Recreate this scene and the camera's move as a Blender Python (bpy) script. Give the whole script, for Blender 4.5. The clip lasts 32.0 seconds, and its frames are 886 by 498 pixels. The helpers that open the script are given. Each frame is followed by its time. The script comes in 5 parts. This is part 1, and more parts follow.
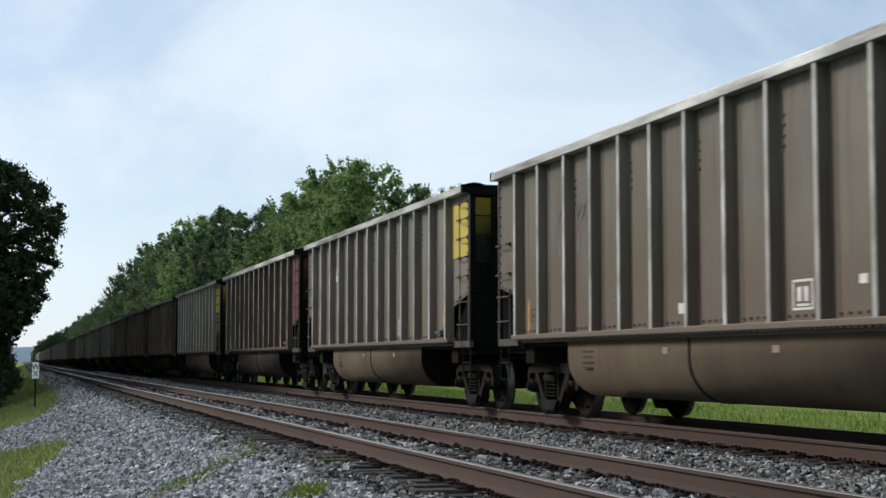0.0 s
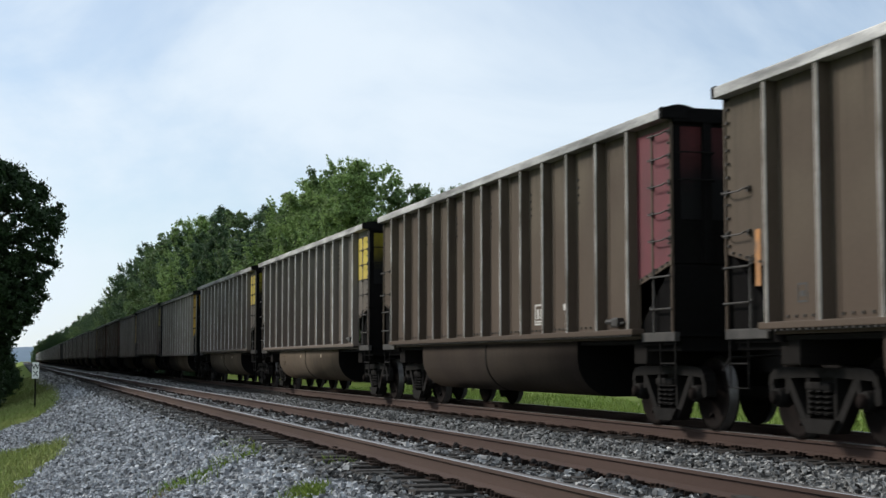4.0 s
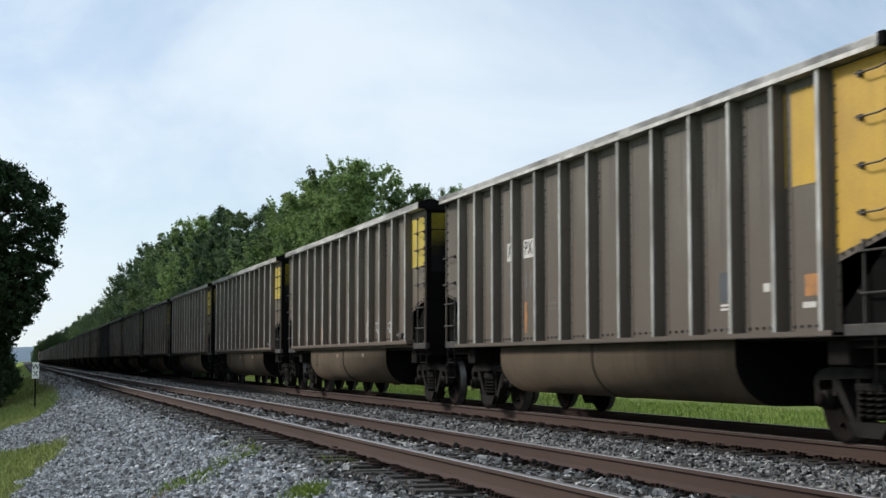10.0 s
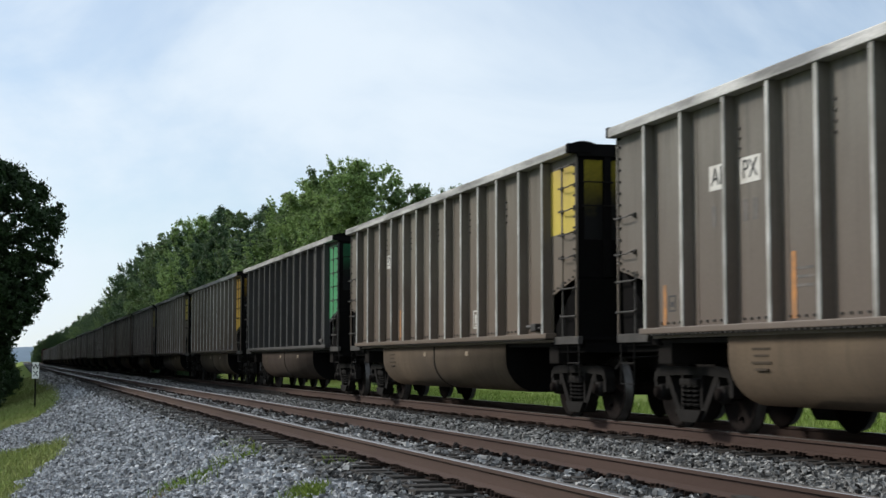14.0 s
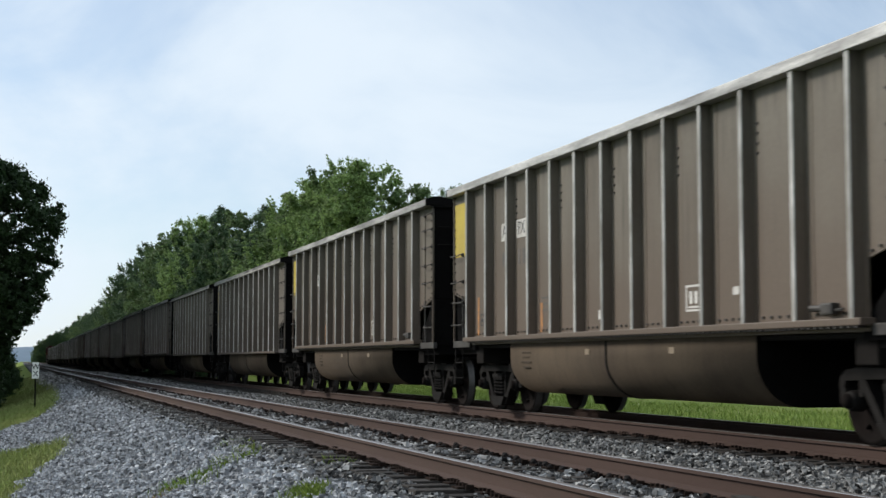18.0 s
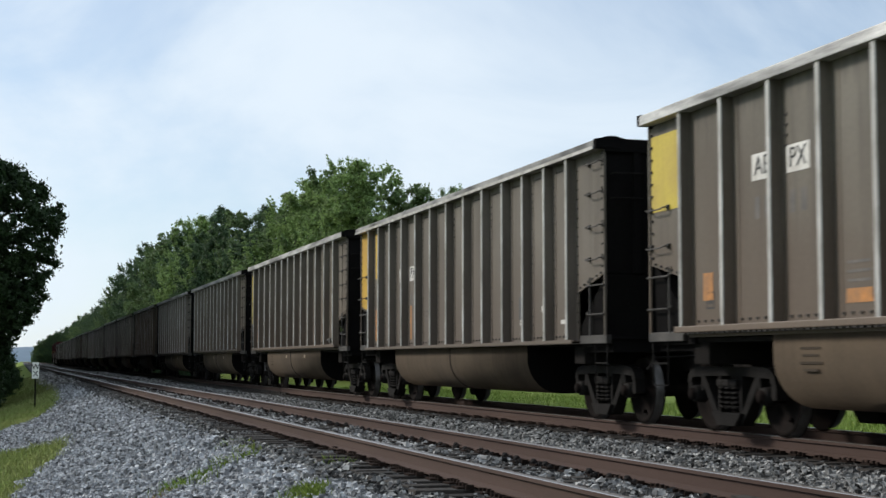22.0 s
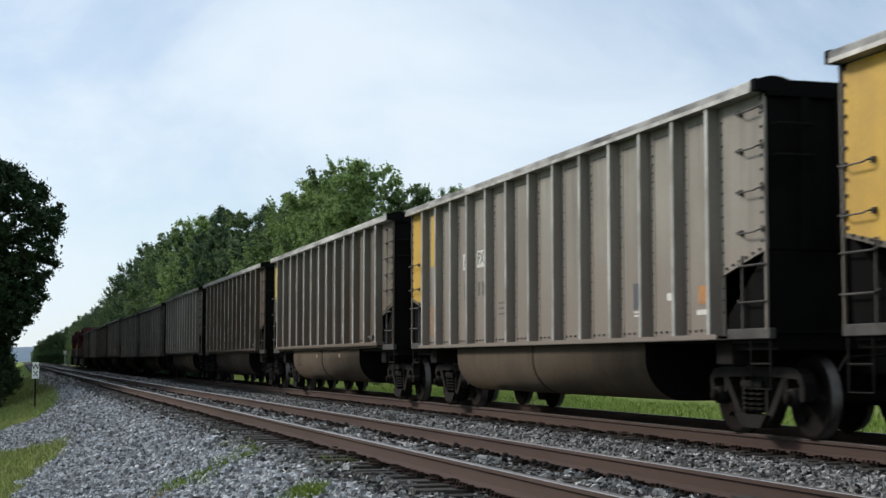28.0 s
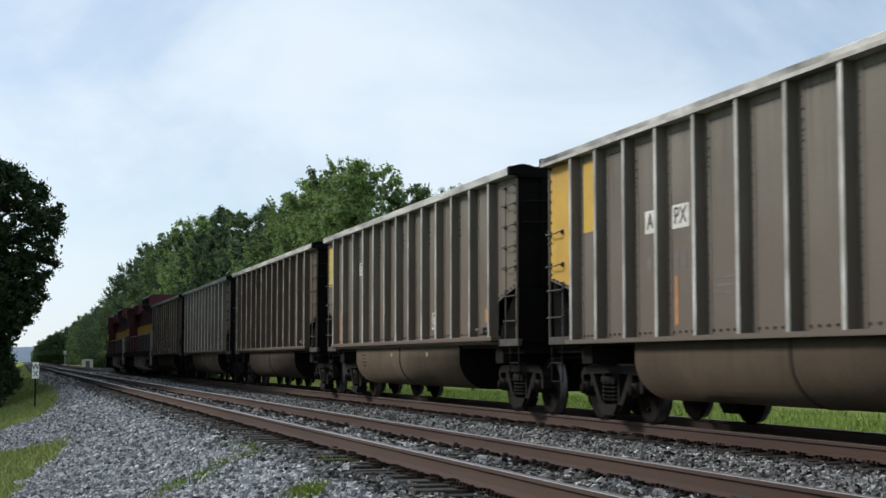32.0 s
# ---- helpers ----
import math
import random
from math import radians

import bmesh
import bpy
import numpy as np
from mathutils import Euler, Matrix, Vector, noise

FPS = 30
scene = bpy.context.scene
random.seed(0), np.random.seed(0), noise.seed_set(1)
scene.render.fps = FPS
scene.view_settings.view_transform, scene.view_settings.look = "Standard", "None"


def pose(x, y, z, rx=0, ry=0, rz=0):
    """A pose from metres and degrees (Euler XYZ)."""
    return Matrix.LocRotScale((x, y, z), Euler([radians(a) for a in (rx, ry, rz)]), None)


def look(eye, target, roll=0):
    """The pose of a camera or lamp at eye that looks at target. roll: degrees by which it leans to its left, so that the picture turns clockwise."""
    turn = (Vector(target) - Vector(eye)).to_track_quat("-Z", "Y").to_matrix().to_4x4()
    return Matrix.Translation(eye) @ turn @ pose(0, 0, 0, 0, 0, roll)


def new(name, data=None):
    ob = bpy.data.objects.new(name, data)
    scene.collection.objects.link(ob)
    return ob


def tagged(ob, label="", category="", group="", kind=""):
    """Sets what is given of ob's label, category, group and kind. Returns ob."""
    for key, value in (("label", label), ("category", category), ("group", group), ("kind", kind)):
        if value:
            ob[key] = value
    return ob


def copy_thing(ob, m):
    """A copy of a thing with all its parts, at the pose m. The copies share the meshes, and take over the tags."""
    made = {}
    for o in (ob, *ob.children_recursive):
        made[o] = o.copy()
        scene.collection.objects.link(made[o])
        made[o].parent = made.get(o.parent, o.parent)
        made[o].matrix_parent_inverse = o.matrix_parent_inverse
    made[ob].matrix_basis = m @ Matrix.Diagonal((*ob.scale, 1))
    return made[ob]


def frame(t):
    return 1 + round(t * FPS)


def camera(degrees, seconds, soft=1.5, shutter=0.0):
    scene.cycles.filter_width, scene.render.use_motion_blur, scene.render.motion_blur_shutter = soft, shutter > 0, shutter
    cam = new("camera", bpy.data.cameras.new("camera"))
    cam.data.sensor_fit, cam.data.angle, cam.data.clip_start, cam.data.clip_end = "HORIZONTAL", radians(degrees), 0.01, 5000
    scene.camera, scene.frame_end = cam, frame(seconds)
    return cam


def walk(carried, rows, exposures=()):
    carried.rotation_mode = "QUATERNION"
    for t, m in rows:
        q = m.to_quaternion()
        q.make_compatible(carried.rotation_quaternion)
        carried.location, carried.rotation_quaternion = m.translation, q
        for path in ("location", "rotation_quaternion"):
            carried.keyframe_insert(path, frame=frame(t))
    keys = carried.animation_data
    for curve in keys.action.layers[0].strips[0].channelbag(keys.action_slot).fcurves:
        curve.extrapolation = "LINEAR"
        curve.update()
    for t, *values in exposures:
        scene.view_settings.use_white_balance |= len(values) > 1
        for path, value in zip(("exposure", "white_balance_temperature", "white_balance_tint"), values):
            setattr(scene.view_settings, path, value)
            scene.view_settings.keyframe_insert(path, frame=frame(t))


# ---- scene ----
# The camera stands still on a low tripod beside a double-track line.
# y runs along the rails away from the camera, x across them, z = 0 is the rail top.
EYE = (0.0, 0.0, 0.862)
cam = camera(32.72, 32.0, soft=1.5, shutter=0.1)
walk(cam, [(0.0, pose(*EYE, 94.24, 0, -16.116)), (32.0, pose(*EYE, 94.24, 0, -16.116))], [(0.0, 0.0), (32.0, 0.0)])

# ---- world, sun, exposure ----
SUN_AZ, SUN_EL = radians(-50), radians(31)      # azimuth from +y towards +x
SUN_DIR = Vector((math.sin(SUN_AZ) * math.cos(SUN_EL), math.cos(SUN_AZ) * math.cos(SUN_EL), math.sin(SUN_EL)))


def build_world():
    w = bpy.data.worlds.new("sky")
    w.use_nodes = True
    nt = w.node_tree
    nt.nodes.clear()
    n, l = nt.nodes.new, nt.links.new
    out, bg, sky = n("ShaderNodeOutputWorld"), n("ShaderNodeBackground"), n("ShaderNodeTexSky")
    sky.sky_type, sky.sun_disc = "NISHITA", False
    sky.sun_elevation, sky.sun_rotation = SUN_EL, SUN_AZ
    sky.air_density, sky.dust_density, sky.ozone_density = 1.0, 0.3, 4.0
    co, mp = n("ShaderNodeTexCoord"), n("ShaderNodeMapping")
    mp.inputs["Scale"].default_value = (1.9, 1.9, 4.0)
    mp.inputs["Location"].default_value = (0.35, 0.1, 0.6)
    l(co.outputs["Generated"], mp.inputs["Vector"])
    ns = n("ShaderNodeTexNoise")
    ns.inputs["Scale"].default_value, ns.inputs["Detail"].default_value, ns.inputs["Roughness"].default_value = 1.6, 7, 0.55
    ns.inputs["Distortion"].default_value = 0.6
    l(mp.outputs["Vector"], ns.inputs["Vector"])
    rp = n("ShaderNodeMapRange")
    rp.interpolation_type = "SMOOTHSTEP"
    rp.inputs["From Min"].default_value, rp.inputs["From Max"].default_value = 0.34, 0.66
    rp.inputs["To Min"].default_value, rp.inputs["To Max"].default_value = 0.46, 0.95
    l(ns.outputs["Fac"], rp.inputs["Value"])
    mx = n("ShaderNodeMix")
    mx.data_type = "RGBA"
    mx.inputs[7].default_value = (6.6, 7.42, 8.2, 1)
    # the clouds thin out to blue sky in the east, above the train
    dt, gp, sb = n("ShaderNodeVectorMath"), n("ShaderNodeMapRange"), n("ShaderNodeMath")
    dt.operation, sb.operation = "DOT_PRODUCT", "SUBTRACT"
    dt.inputs[1].default_value = (0.57, 0.75, 0.335)
    gp.interpolation_type = "SMOOTHSTEP"
    gp.inputs["From Min"].default_value, gp.inputs["From Max"].default_value, gp.inputs["To Max"].default_value = 0.95, 1.0, 0.27
    l(co.outputs["Generated"], dt.inputs[0])
    l(dt.outputs["Value"], gp.inputs["Value"])
    l(rp.outputs["Result"], sb.inputs[0])
    l(gp.outputs["Result"], sb.inputs[1])
    l(sb.outputs[0], mx.inputs[0])
    l(sky.outputs["Color"], mx.inputs[6])
    l(mx.outputs[2], bg.inputs["Color"])
    bg.inputs["Strength"].default_value = 0.124
    l(bg.outputs["Background"], out.inputs["Surface"])
    scene.world = w


build_world()
sun = new("sun", bpy.data.lights.new("sun", "SUN"))
sun.data.energy, sun.data.angle, sun.data.color = 3.35, radians(11.0), (1.0, 0.95, 0.88)
sun.matrix_world = look((0, 0, 60), Vector((0, 0, 60)) - SUN_DIR)


# ---- materials ----
def mat(name, col, rough=0.7, metal=0.0, scale=3.0, var=0.25, col2=None, bump=0.15, fine=60.0, streak=0.0, rnd=0.0, stretch=(1, 1, 1), island=0.0, spec=0.5, dust=None):
    """A surface with grain and stains at two scales. col2: the colour of the stains; streak: vertical runs; rnd: change
    from piece to piece; dust: the colour of road dust that thins out upwards, with coal runs and painted chord shadow
    from the upper edge.
    """
    m = bpy.data.materials.new(name)
    m.use_nodes = True
    nt = m.node_tree
    n, l = nt.nodes.new, nt.links.new
    bs = nt.nodes["Principled BSDF"]
    bs.inputs["Roughness"].default_value, bs.inputs["Metallic"].default_value = rough, metal
    bs.inputs["Specular IOR Level"].default_value = spec
    co, info = n("ShaderNodeTexCoord"), n("ShaderNodeObjectInfo")
    mul = n("ShaderNodeMath")
    mul.operation = "MULTIPLY"
    mul.inputs[1].default_value = 37.0
    l(info.outputs["Random"], mul.inputs[0])
    mp = n("ShaderNodeMapping")
    mp.inputs["Scale"].default_value = stretch
    l(co.outputs["Object"], mp.inputs["Vector"])

    def noise_of(sc, detail):
        t = n("ShaderNodeTexNoise")
        t.noise_dimensions = "4D"
        t.inputs["Scale"].default_value, t.inputs["Detail"].default_value = sc, detail
        l(mp.outputs["Vector"], t.inputs["Vector"])
        l(mul.outputs[0], t.inputs["W"])
        return t

    big, small = noise_of(scale, 5), noise_of(fine, 3)
    r = n("ShaderNodeMapRange")
    r.inputs["From Min"].default_value, r.inputs["From Max"].default_value = 0.35, 0.68
    l(big.outputs["Fac"], r.inputs["Value"])
    c2 = col2 or tuple(c * (1 - var) for c in col)
    a = n("ShaderNodeMix")
    a.data_type = "RGBA"
    a.inputs[6].default_value, a.inputs[7].default_value = (*col, 1), (*c2, 1)
    l(r.outputs["Result"], a.inputs[0])
    last = a.outputs[2]
    if streak:
        ms = n("ShaderNodeMapping")
        ms.inputs["Scale"].default_value = (9, 9, 0.5)
        l(co.outputs["Object"], ms.inputs["Vector"])
        ts = n("ShaderNodeTexNoise")
        ts.noise_dimensions = "4D"
        ts.inputs["Scale"].default_value, ts.inputs["Detail"].default_value = 1.0, 4
        l(ms.outputs["Vector"], ts.inputs["Vector"])
        l(mul.outputs[0], ts.inputs["W"])
        rs = n("ShaderNodeMapRange")
        rs.inputs["From Min"].default_value, rs.inputs["From Max"].default_value = 0.5, 0.8
        rs.inputs["To Max"].default_value = streak
        l(ts.outputs["Fac"], rs.inputs["Value"])
        s = n("ShaderNodeMix")
        s.data_type = "RGBA"
        s.inputs[7].default_value = (*[c * 0.35 for c in c2], 1)
        l(rs.outputs["Result"], s.inputs[0])
        l(last, s.inputs[6])
        last = s.outputs[2]
    if dust:
        sp, hz, fz = n("ShaderNodeSeparateXYZ"), n("ShaderNodeMath"), n("ShaderNodeMapRange")
        l(co.outputs["Object"], sp.inputs[0])
        hz.operation = "MULTIPLY_ADD"
        hz.inputs[1].default_value = -1.6
        l(big.outputs["Fac"], hz.inputs[0])
        l(sp.outputs["Z"], hz.inputs[2])
        fz.interpolation_type = "SMOOTHSTEP"
        fz.inputs["From Min"].default_value, fz.inputs["From Max"].default_value = 2.9, 0.3
        l(hz.outputs[0], fz.inputs["Value"])
        dm = n("ShaderNodeMix")
        dm.data_type = "RGBA"
        dm.inputs[7].default_value = (*dust, 1)
        l(fz.outputs["Result"], dm.inputs[0])
        l(last, dm.inputs[6])
        # coal runs below the upper edge, with the chord's shadow painted in
        mr, tr, hr, fr, sm = n("ShaderNodeMapping"), n("ShaderNodeTexNoise"), n("ShaderNodeMath"), n("ShaderNodeMapRange"), n("ShaderNodeMix")
        mr.inputs["Scale"].default_value = (14, 14, 1.2)
        l(co.outputs["Object"], mr.inputs["Vector"])
        tr.noise_dimensions = "4D"
        tr.inputs["Detail"].default_value, tr.inputs["Scale"].default_value = 3, 1.0
        l(mr.outputs["Vector"], tr.inputs["Vector"])
        l(mul.outputs[0], tr.inputs["W"])
        hr.operation = "MULTIPLY_ADD"
        hr.inputs[1].default_value = 0.75
        l(tr.outputs["Fac"], hr.inputs[0])
        l(sp.outputs["Z"], hr.inputs[2])
        fr.inputs["From Min"].default_value, fr.inputs["From Max"].default_value, fr.inputs["To Max"].default_value = 3.95, 4.3, 0.5
        l(hr.outputs[0], fr.inputs["Value"])
        sm.data_type = "RGBA"
        sm.inputs[7].default_value = (0.02, 0.018, 0.017, 1)
        l(fr.outputs["Result"], sm.inputs[0])
        l(dm.outputs[2], sm.inputs[6])
        last = sm.outputs[2]
    hs = n("ShaderNodeHueSaturation")
    v = n("ShaderNodeMapRange")
    v.inputs["From Min"].default_value, v.inputs["From Max"].default_value = 0.3, 0.7
    v.inputs["To Min"].default_value, v.inputs["To Max"].default_value = 1 - var * 0.5, 1 + var * 0.5
    l(small.outputs["Fac"], v.inputs["Value"])
    val = v.outputs["Result"]
    if rnd or island:
        src = info.outputs["Random"]
        if island:
            src = n("ShaderNodeNewGeometry").outputs["Random Per Island"]
        k = n("ShaderNodeMapRange")
        k.inputs["To Min"].default_value, k.inputs["To Max"].default_value = 1 - (rnd or island), 1 + (rnd or island)
        l(src, k.inputs["Value"])
        p = n("ShaderNodeMath")
        p.operation = "MULTIPLY"
        l(val, p.inputs[0])
        l(k.outputs["Result"], p.inputs[1])
        val = p.outputs[0]
    l(val, hs.inputs["Value"])
    l(last, hs.inputs["Color"])
    l(hs.outputs["Color"], bs.inputs["Base Color"])
    if bump:
        b = n("ShaderNodeBump")
        b.inputs["Strength"].default_value, b.inputs["Distance"].default_value = bump, 0.02
        l(small.outputs["Fac"], b.inputs["Height"])
        l(b.outputs["Normal"], bs.inputs["Normal"])
    return m


M_TAN = mat("dusty_aluminium", (0.160, 0.143, 0.116), 0.52, 0.12, 0.6, 0.12, (0.110, 0.092, 0.072), 0.03, 25, 0.6, 0.12, spec=0.3, dust=(0.122, 0.092, 0.070))
M_GREY = mat("grey_aluminium", (0.176, 0.160, 0.136), 0.5, 0.14, 0.6, 0.12, (0.124, 0.109, 0.091), 0.03, 25, 0.6, 0.12, spec=0.35, dust=(0.130, 0.101, 0.082))
M_DIM = mat("dull_riveted_aluminium", (0.168, 0.149, 0.124), 0.5, 0.12, 0.6, 0.12, (0.112, 0.096, 0.078), 0.03, 25, 0.6, 0.1, spec=0.3, dust=(0.115, 0.092, 0.074))
M_LIGHT = mat("bare_aluminium", (0.268, 0.246, 0.210), 0.5, 0.12, 0.6, 0.12, (0.180, 0.160, 0.134), 0.03, 25, 0.6, 0.08, spec=0.4, dust=(0.200, 0.166, 0.138))
M_BROWN = mat("rusty_brown_steel", (0.099, 0.079, 0.057), 0.75, 0.0, 0.8, 0.1, (0.064, 0.046, 0.034), 0.04, 25, 0.45, 0.12, spec=0.15, dust=(0.080, 0.058, 0.043))
M_BLACKCAR = mat("black_painted_steel", (0.021, 0.0204, 0.0204), 0.6, 0.0, 1.0, 0.2, (0.036, 0.0312, 0.027), 0.05, 40, 0.2, 0.08)
M_RIB = mat("worn_rib_metal", (0.30, 0.28, 0.25), 0.5, 0.15, 3.5, 0.2, (0.58, 0.56, 0.53), 0.05, 30, 0.3, 0.15, stretch=(1, 1, .6))
M_RIB_BROWN = mat("worn_brown_rib", (0.155, 0.135, 0.112), 0.5, 0.1, 3.0, 0.2, (0.52, 0.49, 0.46), 0.05, 30, 0.25, 0.15, stretch=(1, 1, .6))
M_RIB_BLACK = mat("worn_black_rib", (0.10, 0.095, 0.09), 0.6, 0.1, 1.6, 0.2, (0.05, 0.045, 0.04), 0.05, 30, 0.2, 0.15)
M_STEEL = mat("weathered_grey_steel", (0.032, 0.029, 0.027), 0.6, 0.2, 3, 0.3, (0.075, 0.069, 0.063), 0.05, 30, 0, 0.15, spec=0.3)
M_CHORD_DARK = mat("blackened_chord_metal", (0.035, 0.033, 0.032), 0.5, 0.2, 2.2, 0.3, (0.46, 0.45, 0.43), 0.05, 30, 0, 0.1, (1, .5, 1))
M_CHORD = mat("scuffed_chord_metal", (0.57, 0.56, 0.54), 0.5, 0.3, 2.2, 0.35, (0.15, 0.145, 0.14), 0.05, 30, 0, 0.1, (1, .35, 2.5))
M_TUB = mat("dust_coated_tub", (0.098, 0.074, 0.051), 0.85, 0.0, 0.8, 0.2, (0.064, 0.048, 0.034), 0.05, 30, 0.35, 0.2, spec=0.12)
M_TUBINK = mat("faded_tub_stencil", (0.064, 0.049, 0.036), 0.8, 0, 4, 0.3, None, 0.02, 30, spec=0.1)
M_TUB_DARK = mat("dark_dusty_tub", (0.046, 0.036, 0.028), 0.85, 0.0, 0.8, 0.2, (0.032, 0.024, 0.020), 0.05, 30, 0.2, 0.15, spec=0.06)
# coal black, with the shade of the car ends put into the colour
M_END = mat("coal_and_shade_black_steel", (0.009, 0.0084, 0.0082), 0.9, 0.0, 1.4, 0.3, (0.006, 0.0056, 0.0055), 0.1, 30, 0, 0.1, spec=0.02)
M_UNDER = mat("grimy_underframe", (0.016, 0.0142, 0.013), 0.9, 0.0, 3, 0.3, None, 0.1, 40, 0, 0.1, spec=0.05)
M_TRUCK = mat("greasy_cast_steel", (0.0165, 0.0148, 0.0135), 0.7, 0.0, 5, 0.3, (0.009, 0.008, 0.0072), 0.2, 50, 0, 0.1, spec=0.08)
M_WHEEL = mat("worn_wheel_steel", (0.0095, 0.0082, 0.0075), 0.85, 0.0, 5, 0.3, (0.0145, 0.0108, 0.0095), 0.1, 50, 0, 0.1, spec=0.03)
M_TREAD = mat("wheel_tread", (0.10, 0.094, 0.088), 0.4, 0.5, 5, 0.3, (0.03, 0.026, 0.023), 0.02, 50)
M_TUBTAG = mat("pale_tub_stencil", (0.24, 0.185, 0.125), 0.8, 0, 4, 0.2, None, 0.02, 30)
M_YELLOW = mat("yellow_paint", (0.50, 0.385, 0.04), 0.55, 0, 1.5, 0.15, (0.4, 0.29, 0.05), 0.03, 30, 0.2)
M_AMBER = mat("amber_paint", (0.50, 0.30, 0.024), 0.55, 0, 1.5, 0.15, (0.39, 0.22, 0.025), 0.03, 30, 0.25)
M_RED = mat("faded_red_paint", (0.22, 0.048, 0.05), 0.65, 0, 1.5, 0.15, (0.14, 0.035, 0.036), 0.03, 30, 0.3, spec=0.3)
M_MAROON = mat("maroon_paint", (0.13, 0.025, 0.034), 0.65, 0, 1.5, 0.15, (0.085, 0.022, 0.026), 0.03, 30, 0.3, spec=0.3)
M_ENGINE = mat("dark_maroon_engine_paint", (0.085, 0.018, 0.021), 0.6, 0, 1.5, 0.2, (0.055, 0.014, 0.016), 0.03, 30, 0.3, spec=0.25)
M_GREEN = mat("green_paint", (0.03, 0.25, 0.09), 0.55, 0, 1.5, 0.15, None, 0.03, 30, 0.2)
M_GOLD = mat("gold_paint", (0.50, 0.31, 0.02), 0.55, 0, 1.5, 0.15, (0.42, 0.25, 0.03), 0.03, 30, 0.2)


def darkening_mat(name, col):
    """Paint that darkens to black downwards, with an uneven edge."""
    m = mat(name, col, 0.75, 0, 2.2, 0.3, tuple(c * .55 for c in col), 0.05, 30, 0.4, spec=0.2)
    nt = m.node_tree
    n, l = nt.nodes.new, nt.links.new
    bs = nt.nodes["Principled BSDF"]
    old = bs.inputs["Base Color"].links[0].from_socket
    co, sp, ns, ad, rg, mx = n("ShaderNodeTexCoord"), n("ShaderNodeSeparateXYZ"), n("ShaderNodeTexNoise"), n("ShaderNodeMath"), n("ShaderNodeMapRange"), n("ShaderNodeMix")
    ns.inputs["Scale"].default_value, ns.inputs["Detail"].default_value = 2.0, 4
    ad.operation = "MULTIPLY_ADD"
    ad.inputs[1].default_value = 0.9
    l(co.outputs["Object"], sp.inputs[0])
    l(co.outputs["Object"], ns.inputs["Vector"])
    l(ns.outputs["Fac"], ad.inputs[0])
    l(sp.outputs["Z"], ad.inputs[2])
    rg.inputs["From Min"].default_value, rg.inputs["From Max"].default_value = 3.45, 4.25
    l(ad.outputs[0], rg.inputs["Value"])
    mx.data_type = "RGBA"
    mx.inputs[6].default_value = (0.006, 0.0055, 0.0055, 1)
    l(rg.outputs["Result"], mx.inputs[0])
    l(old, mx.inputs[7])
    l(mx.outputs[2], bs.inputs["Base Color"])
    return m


DARKENING = {k: darkening_mat("sooty_" + k, c) for k, c in
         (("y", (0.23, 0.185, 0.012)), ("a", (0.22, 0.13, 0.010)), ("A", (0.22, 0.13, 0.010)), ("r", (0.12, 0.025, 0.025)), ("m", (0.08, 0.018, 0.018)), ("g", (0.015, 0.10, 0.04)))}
M_ORANGE = mat("orange_paint", (0.44, 0.18, 0.04), 0.65, 0, 9, 0.25, (0.24, 0.12, 0.05), 0.03, 30)
M_WHITE = mat("white_stencil", (0.62, 0.60, 0.56), 0.6, 0, 4, 0.2, (0.45, 0.42, 0.38), 0.02, 30)
M_SIGN = mat("white_sign_enamel", (0.85, 0.85, 0.84), 0.5, 0, 6, 0.08, None, 0.01, 30)
M_FADED = mat("faded_stencil", (0.078, 0.0715, 0.065), 0.7, 0, 4, 0.3, (0.13, 0.1105, 0.0975), 0.02, 30)
M_REDSTEN = mat("faded_red_stencil", (0.085, 0.018, 0.016), 0.7, 0, 4, 0.3, (0.06, 0.018, 0.015), 0.02, 30, spec=0.2)
M_PALE = mat("worn_pale_stencil", (0.30, 0.26, 0.22), 0.7, 0, 6, 0.3, (0.16, 0.13, 0.11), 0.02, 30)
M_SLATE = mat("slate_plate", (0.06, 0.065, 0.075), 0.6, 0, 4, 0.3, None, 0.02, 30)
M_INK = mat("black_lettering", (0.03, 0.03, 0.03), 0.6, 0, 4, 0.2, None, 0.02, 30)
M_COAL = mat("coal", (0.018, 0.018, 0.019), 0.5, 0, 3, 0.4, None, 0.6, 14)
M_BOLT = mat("dark_bolts", (0.035, 0.03, 0.026), 0.6, 0.3, 6, 0.2, None, 0, 30)
M_RAILSIDE = mat("rusty_rail", (0.062, 0.039, 0.031), 0.75, 0, 1.2, 0.2, (0.040, 0.024, 0.019), 0.08, 40, spec=0.1, stretch=(1, .25, 3))
M_RAILSIDE.node_tree.nodes["Principled BSDF"].inputs["Sheen Weight"].default_value = 0.08      # rust dust
M_RAILSIDE.node_tree.nodes["Principled BSDF"].inputs["Sheen Tint"].default_value = (1.0, 0.82, 0.74, 1)
M_RAILTOP = mat("polished_rail_head", (0.42, 0.40, 0.385), 0.28, 0.8, 3, 0.2, None, 0.01, 40)
M_RAILCROWN = mat("dull_rail_crown", (0.17, 0.145, 0.128), 0.45, 0.5, 3, 0.2, None, 0.02, 40)
M_TIE = mat("weathered_tie_wood", (0.026, 0.0225, 0.0195), 0.85, 0, 5, 0.4, (0.045, 0.041, 0.037), 0.5, 30, 0, 0.35, (4, 0.6, 4), spec=0.15)
M_PLATE = mat("rusty_tie_plate", (0.024, 0.017, 0.014), 0.85, 0, 8, 0.3, None, 0.2, 50, 0, 0.2, spec=0.03)
